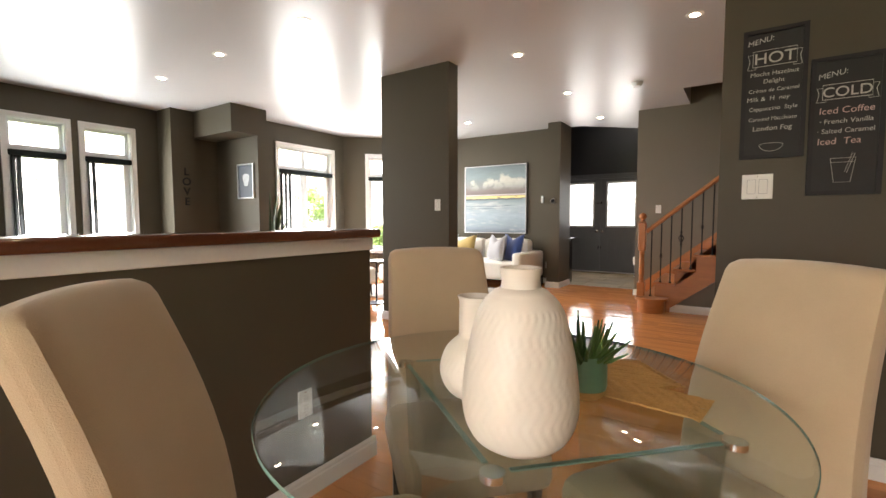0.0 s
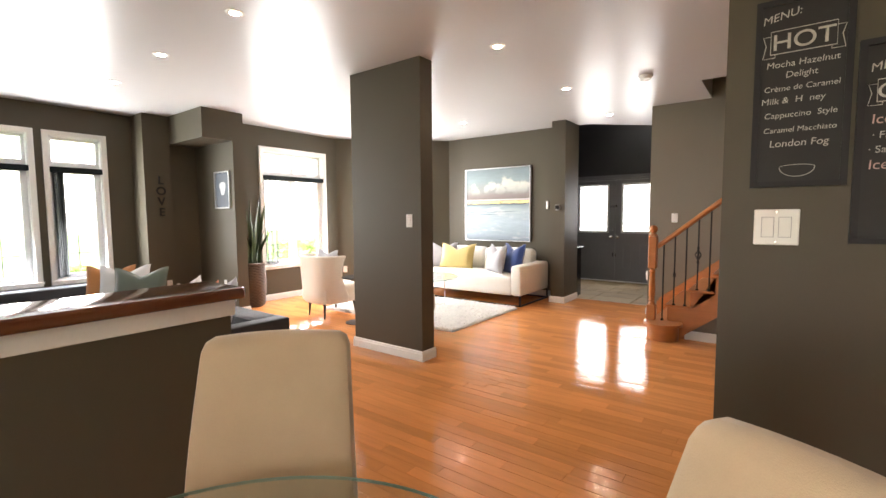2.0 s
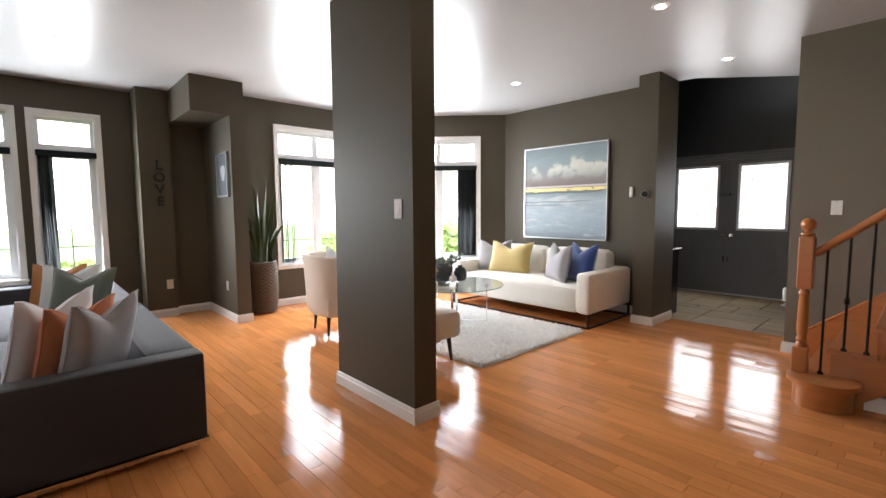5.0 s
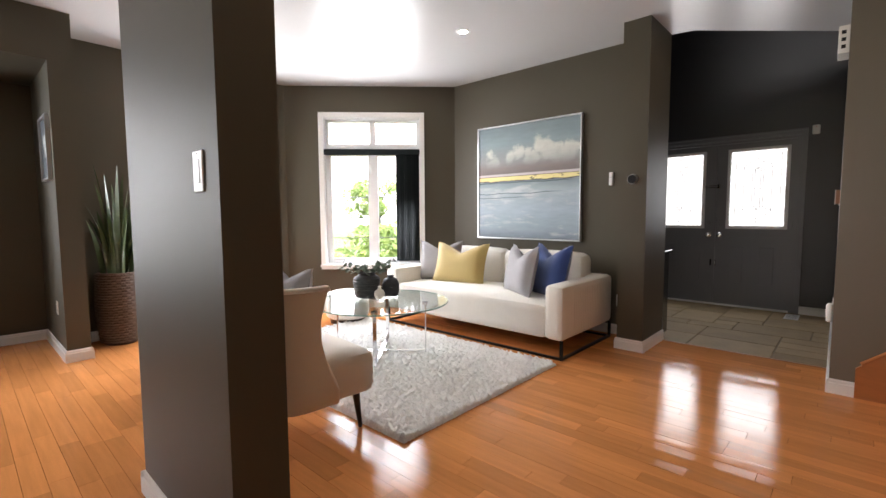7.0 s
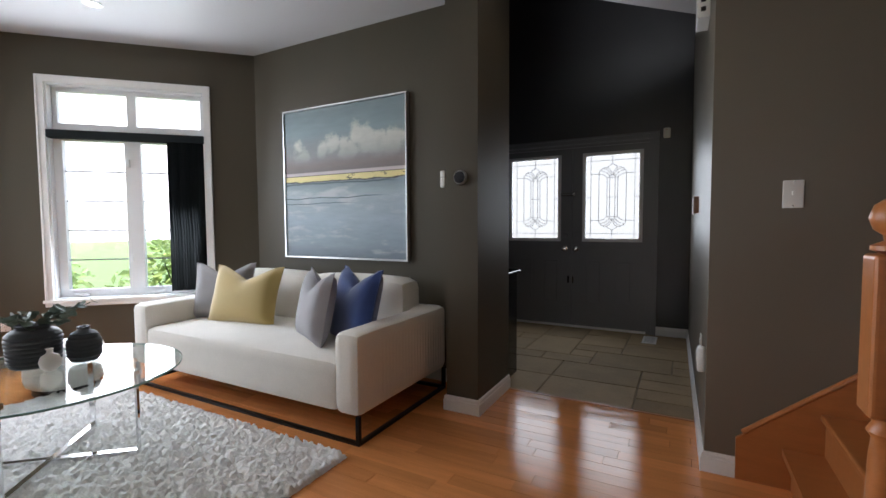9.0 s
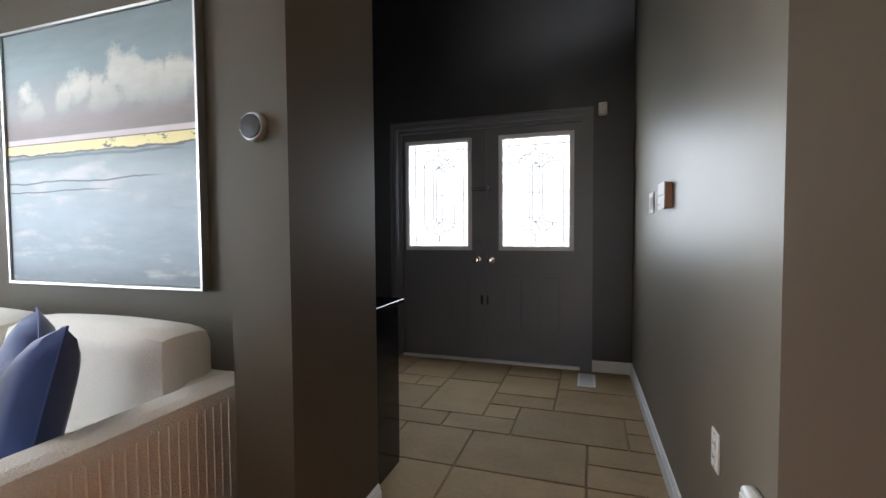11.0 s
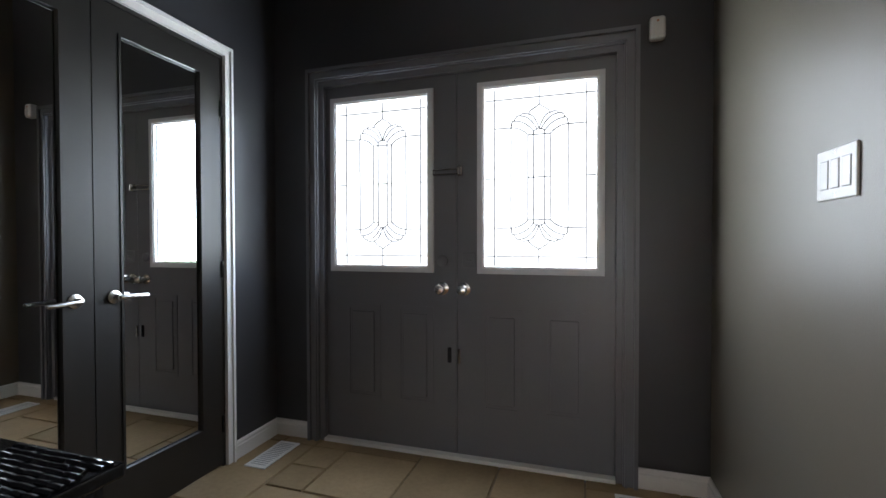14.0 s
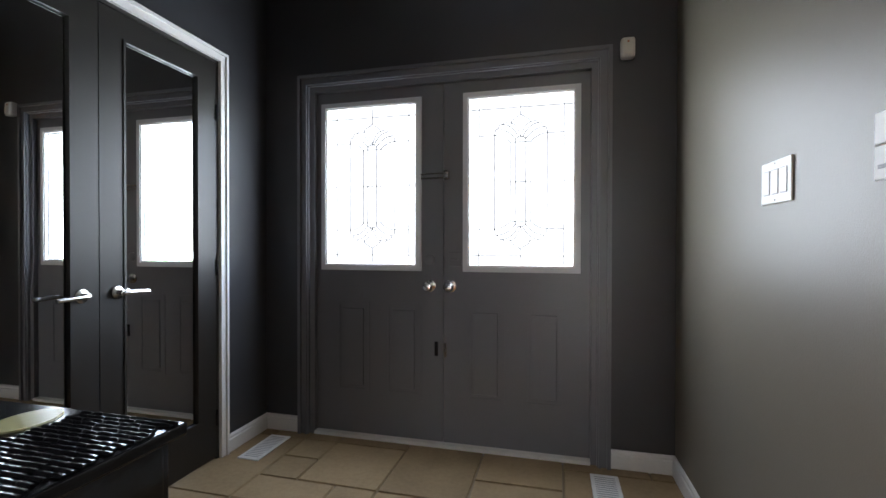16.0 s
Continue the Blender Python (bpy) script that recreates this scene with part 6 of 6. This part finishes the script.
# small raised bars in rows, like a woven mosaic
rg = random.Random(6)
for j in range(27):
    y = 7.839 + j * 0.0129
    x = -2.795 + rg.uniform(0.0, 0.012)
    while x < -2.60:
        x1 = min(x + rg.uniform(0.018, 0.045), -2.582)
        zb_ = 0.8125 + rg.uniform(-0.0006, 0.0008)
        part("raised_bar", tube([(x + 0.001, y + rg.uniform(-0.001, 0.001), zb_), ((x + x1) / 2, y, zb_ + 0.0008), (x1 - 0.001, y + rg.uniform(-0.001, 0.001), zb_)], 0.0048, 6), BLACKGLOSS, top, smooth=True)
        x = x1
for k in range(8):
    for q in range(-1, 4):
        y = 7.885 + q * 0.118 + (0.059 if k % 2 else 0.0)
        x = -2.845 - k * 0.083
        if not 7.885 <= y <= 8.15:
            continue
        bm = lathe([(0.0, 0.8122), (1.0, 0.8122), (0.97, 0.8152), (0.0, 0.8156)], 28)
        bmesh.ops.scale(bm, vec=(0.043, 0.056, 1), verts=bm.verts)
        part("oval_inlay", bm, PALEYEL, top, "pale yellow oval inlay", m=pose(x, y, 0, 0, 0, 8))
for a, b in ((-3.465, -3.04), (-3.03, -2.605)):
    d_ = part("door", box(a, b, 8.165, 8.18, 0.03, 0.78, bevel=0.003), BLACKGLOSS, co)
    part("knob", lathe([(0.0, 0.0), (0.008, 0.0), (0.006, 0.012), (0.012, 0.02), (0.0, 0.026)], 12), CHROME, d_, m=pose(-3.035 + (-0.05 if a < -3.2 else 0.05), 8.18, 0.45, -90, 0, 0))

# ---------------------------------------------------------------- outside
gr = bmesh.new()
g0 = -0.35
hole = [(-9.0, -5.0), (5.0, -5.0), (5.0, 12.0), (-9.0, 12.0)]
R = 600.0
outer = [(-R, -R), (R, -R), (R, R), (-R, R)]
hv = [gr.verts.new((x, y, g0)) for x, y in hole]
ov = [gr.verts.new((x, y, g0 - 2.0)) for x, y in outer]
for i in range(4):
    gr.faces.new((ov[i], ov[(i + 1) % 4], hv[(i + 1) % 4], hv[i]))
gr.faces.new(hv)
thing("ground", gr, LAWN, "green lawn round the house", "ground", kind="structure")
# Unseen pale slabs, added to keep the view through the door glass bright.
thing("pavement", box(-5.0, 0.5, DY + 0.22, 16.0, g0, g0 + 0.12), PAVE, "pale concrete slab added outside the front door", "pavement", kind="structure")
thing("pavement_drive", box(-1.0, 9.0, 16.0, 30.0, g0 - 0.1, g0 + 0.10), PAVE, "pale concrete slab added farther out", "pavement", kind="structure")


def bush(x, y, r, h, n, seed, label, leafsize=0.07):
    rg = random.Random(seed)
    b = empty("bush", pose(x, y, g0 - 0.03), label, "bush", group="garden bushes")
    bm = bmesh.new()
    for k in range(5):
        a = rg.random() * 6.28
        tube([(0, 0, 0), (0.3 * r * math.cos(a), 0.3 * r * math.sin(a), h * 0.45), (0.7 * r * math.cos(a), 0.7 * r * math.sin(a), h * 0.8)], 0.02, 5, bm, 0.006)
    part("stem", bm, DARKWOOD, b)
    verts, faces = [], []
    for _ in range(n):
        a, f, zz = rg.random() * 6.28, rg.random() ** 0.4, rg.random()
        bulge = (1 - (zz * 1.15 - 0.4) ** 2) * (0.8 + 0.35 * math.sin(3 * a + seed))
        px, py, pz = r * f * bulge * math.cos(a), r * f * bulge * math.sin(a), h * (0.08 + 0.92 * zz)
        m3 = Euler((rg.uniform(-1.2, 1.2), rg.uniform(-1.2, 1.2), rg.random() * 6.28)).to_matrix()
        s = leafsize * rg.uniform(0.6, 1.4)
        k = len(verts)
        for q in ((0, -1, 0), (0.45, 0, 0.1), (0, 1, 0), (-0.45, 0, 0.1)):
            verts.append(tuple(m3 @ (Vector(q) * s) + Vector((px, py, pz))))
        faces.append((k, k + 1, k + 2, k + 3))
    me = bpy.data.meshes.new("crown")
    me.from_pydata(verts, [], faces)
    me.materials.append(BUSH)
    c = new("crown", me)
    c.parent = b
    return b


for x, y, r, h, s in ((-7.6, 8.6, 0.8, 1.35, 1), (-6.3, 9.6, 0.9, 1.15, 2), (-9.0, 7.2, 0.9, 1.2, 3), (-8.9, 11.0, 1.2, 1.5, 4), (-8.1, 2.75, 0.42, 1.0, 7)):
    bush(x, y, r, h, 1500, s, "leafy green garden bush under the window" if s < 4 else "large leafy green garden bush")


def tree(x, y, h, seed):
    rg = random.Random(seed)
    t = empty("tree", pose(x, y, g0 - 0.3), "leafy green garden tree beyond the lawn", "tree", group="garden trees")
    bm = tube([(0, 0, 0), (0.1, 0.05, h * 0.3), (0.05, 0.1, h * 0.6)], 0.2, 9, None, 0.1)
    for k in range(8):
        a = k * 0.8 + rg.random()
        tube([(0.05, 0.1, h * (0.35 + 0.03 * k)), (0.8 * math.cos(a), 0.8 * math.sin(a), h * (0.5 + 0.04 * k)), (1.7 * math.cos(a), 1.7 * math.sin(a), h * (0.6 + 0.045 * k))], 0.07, 6, bm, 0.02)
    part("trunk", bm, DARKWOOD, t)
    verts, faces = [], []
    blobs = [(rg.uniform(-1.7, 1.7), rg.uniform(-1.7, 1.7), h * rg.uniform(0.45, 0.98), rg.uniform(0.5, 0.95)) for _ in range(22)]
    for _ in range(3800):
        bx, by, bz, br = rg.choice(blobs)
        d = Vector((rg.gauss(0, 1), rg.gauss(0, 1), rg.gauss(0, 0.8)))
        p = Vector((bx, by, bz)) + d.normalized() * br * rg.random() ** 0.3
        m3 = Euler((rg.uniform(-1.3, 1.3), rg.uniform(-1.3, 1.3), rg.random() * 6.28)).to_matrix()
        k = len(verts)
        for q in ((0, -1, 0), (0.5, 0, 0.1), (0, 1, 0), (-0.5, 0, 0.1)):
            verts.append(tuple(m3 @ (Vector(q) * 0.12 * rg.uniform(0.7, 1.4)) + p))
        faces.append((k, k + 1, k + 2, k + 3))
    me = bpy.data.meshes.new("crown")
    me.from_pydata(verts, [], faces)
    me.materials.append(BUSH)
    c = new("crown", me)
    c.parent = t


for i, (x, y, h) in enumerate(((-30.0, 27.0, 4.5),)):
    tree(x, y, h, 20 + i)


# Glowing sheet added beyond the door so that its glass burns out white.
DOORGLOW = glow("door_backdrop_glow", (1.0, 1.0, 1.0), 0.25)
DOORGLOW.node_tree.nodes["Principled BSDF"].inputs["Base Color"].default_value = (0, 0, 0, 1)
thing("backdrop", box(-7.5, 3.0, 17.0, 17.05, g0 - 0.2, 6.5), DOORGLOW, "plain white glowing sheet added beyond the front door", "backdrop", kind="structure")
# Glowing arc added far out, which washes the window views to white.
FARGLOW = glow("far_backdrop_glow", (0.97, 0.99, 1.0), 0.8)
FARGLOW.node_tree.nodes["Principled BSDF"].inputs["Base Color"].default_value = (0, 0, 0, 1)
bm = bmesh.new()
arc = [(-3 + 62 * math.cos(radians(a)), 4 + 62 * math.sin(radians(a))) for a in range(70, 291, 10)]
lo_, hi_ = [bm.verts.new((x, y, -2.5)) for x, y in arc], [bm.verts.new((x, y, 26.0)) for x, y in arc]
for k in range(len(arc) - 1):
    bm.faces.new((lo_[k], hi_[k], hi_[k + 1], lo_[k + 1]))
thing("backdrop_far", bm, FARGLOW, "pale glowing arc added behind the overexposed garden", "backdrop", kind="structure")

# ---------------------------------------------------------------- floors
thing("floor", box(WX - 0.2, 3.2, -3.2, 7.79, -0.08, -0.004), GROOVE, "dark seams of a honey maple plank floor", "floor", kind="structure")
floor_ob = bpy.data.objects["floor"]
rng = random.Random(5)
tilt = random.Random(8)


def dz():
    """Boards lie a hair uneven."""
    return tilt.uniform(-0.0009, 0.0009)


def plank_bm(x0, x1, y0, y1, bm=None):
    bm = bm or bmesh.new()
    e = 0.0010
    lo = [bm.verts.new(p) for p in ((x0, y0, -0.004), (x1, y0, -0.004), (x1, y1, -0.004), (x0, y1, -0.004))]
    hi = [bm.verts.new(p) for p in ((x0 + e, y0 + e, dz()), (x1 - e, y0 + e, dz()), (x1 - e, y1 - e, dz()), (x0 + e, y1 - e, dz()))]
    bm.faces.new(hi)
    for i in range(4):
        bm.faces.new((lo[i], lo[(i + 1) % 4], hi[(i + 1) % 4], hi[i]))
    return bm


def outside(x, y):
    """True past the bay's angled wall, or where the foyer's stone lies."""
    if y > 6.1 and (y - BA.y) - (x - BA.x) * (BB.y - BA.y) / (BB.x - BA.x) > 0.25:
        return True
    return y > 4.1 and x < W2 - 0.25


PW = 0.083
rest, near = bmesh.new(), []
y = -3.0
while y < 7.79:
    y1 = min(y + PW, 7.79)
    x = WX - 0.1 - rng.random() * 0.8
    while x < 3.0:
        ln = rng.uniform(0.32, 1.15)
        x1 = min(x + ln, 3.0)
        mx, my = (x + x1) / 2, (y + y1) / 2
        edge = (WX if y < 4.1 else W2) - 0.02
        x_in = max(x, edge)
        if x1 > edge + 0.02 and not outside(mx, my):
            if -3.6 < mx < -1.2 and 3.6 < my < 7.79 and len(near) < 300 or (-1.2 <= mx < -0.2 and 4.4 < my < 6.1 and len(near) < 300):
                near.append((x_in, x1, y, y1))
            else:
                plank_bm(x_in, x1, y, y1, rest)
        x = x1
    y = y1
me = bpy.data.meshes.new("plank_rest")
rest.to_mesh(me)
rest.free()
me.materials.append(OAK)
ob = new("planks", me)
ob.parent = floor_ob
tagged(ob, "honey maple floor planks", "", kind="stuff")
for x0, x1, y0, y1 in near:
    part("plank", plank_bm(x0, x1, y0, y1), OAKP, floor_ob)

# foyer: travertine slabs of mixed sizes
fl = thing("floor_foyer", box(CX - 0.1, FX + 0.02, 7.79, DY + 0.12, -0.08, -0.006), GROUT, "sandy grout under travertine slabs", "floor", kind="structure")
cell = 0.205
nxc, nyc = int((FX - CX + 0.1) / cell) + 1, int((DY + 0.1 - 7.79) / cell) + 1
used = [[False] * nyc for _ in range(nxc)]
rng2 = random.Random(11)
for j in range(nyc):
    for i in range(nxc):
        if used[i][j]:
            continue
        opts = [(2, 2), (3, 2), (2, 1), (1, 1), (2, 3), (3, 2), (2, 2)]
        rng2.shuffle(opts)
        for a, b in opts + [(1, 1)]:
            if i + a <= nxc and j + b <= nyc and not any(used[i + p][j + q] for p in range(a) for q in range(b)):
                break
        for p in range(a):
            for q in range(b):
                used[i + p][j + q] = True
        x0, y0 = CX - 0.1 + i * cell, 7.795 + j * cell
        x1, y1 = min(x0 + a * cell, FX + 0.02), min(y0 + b * cell, DY + 0.1)
        g = 0.004
        if x1 - x0 < 0.03 or y1 - y0 < 0.03:
            continue
        bm = bmesh.new()
        jit = lambda: rng2.uniform(-0.0025, 0.0025)
        lo = [bm.verts.new((px, py, -0.006)) for px, py in ((x0 + g, y0 + g), (x1 - g, y0 + g), (x1 - g, y1 - g), (x0 + g, y1 - g))]
        hi = [bm.verts.new((v.co.x + sx * 0.003 + jit(), v.co.y + sy * 0.003 + jit(), 0.003 + 0.001 * rng2.random())) for v, (sx, sy) in zip(lo, ((1, 1), (-1, 1), (-1, -1), (1, -1)))]
        bm.faces.new(hi)
        for k in range(4):
            bm.faces.new((lo[k], lo[(k + 1) % 4], hi[(k + 1) % 4], hi[k]))
        part("tile", bm, STONE, fl)
thing("trim_floor_edge", box(-2.54, FX, 7.775, 7.797, -0.004, 0.004, bevel=0.002), STAIRWOOD, "wooden strip between planks and stone", "trim", kind="structure")
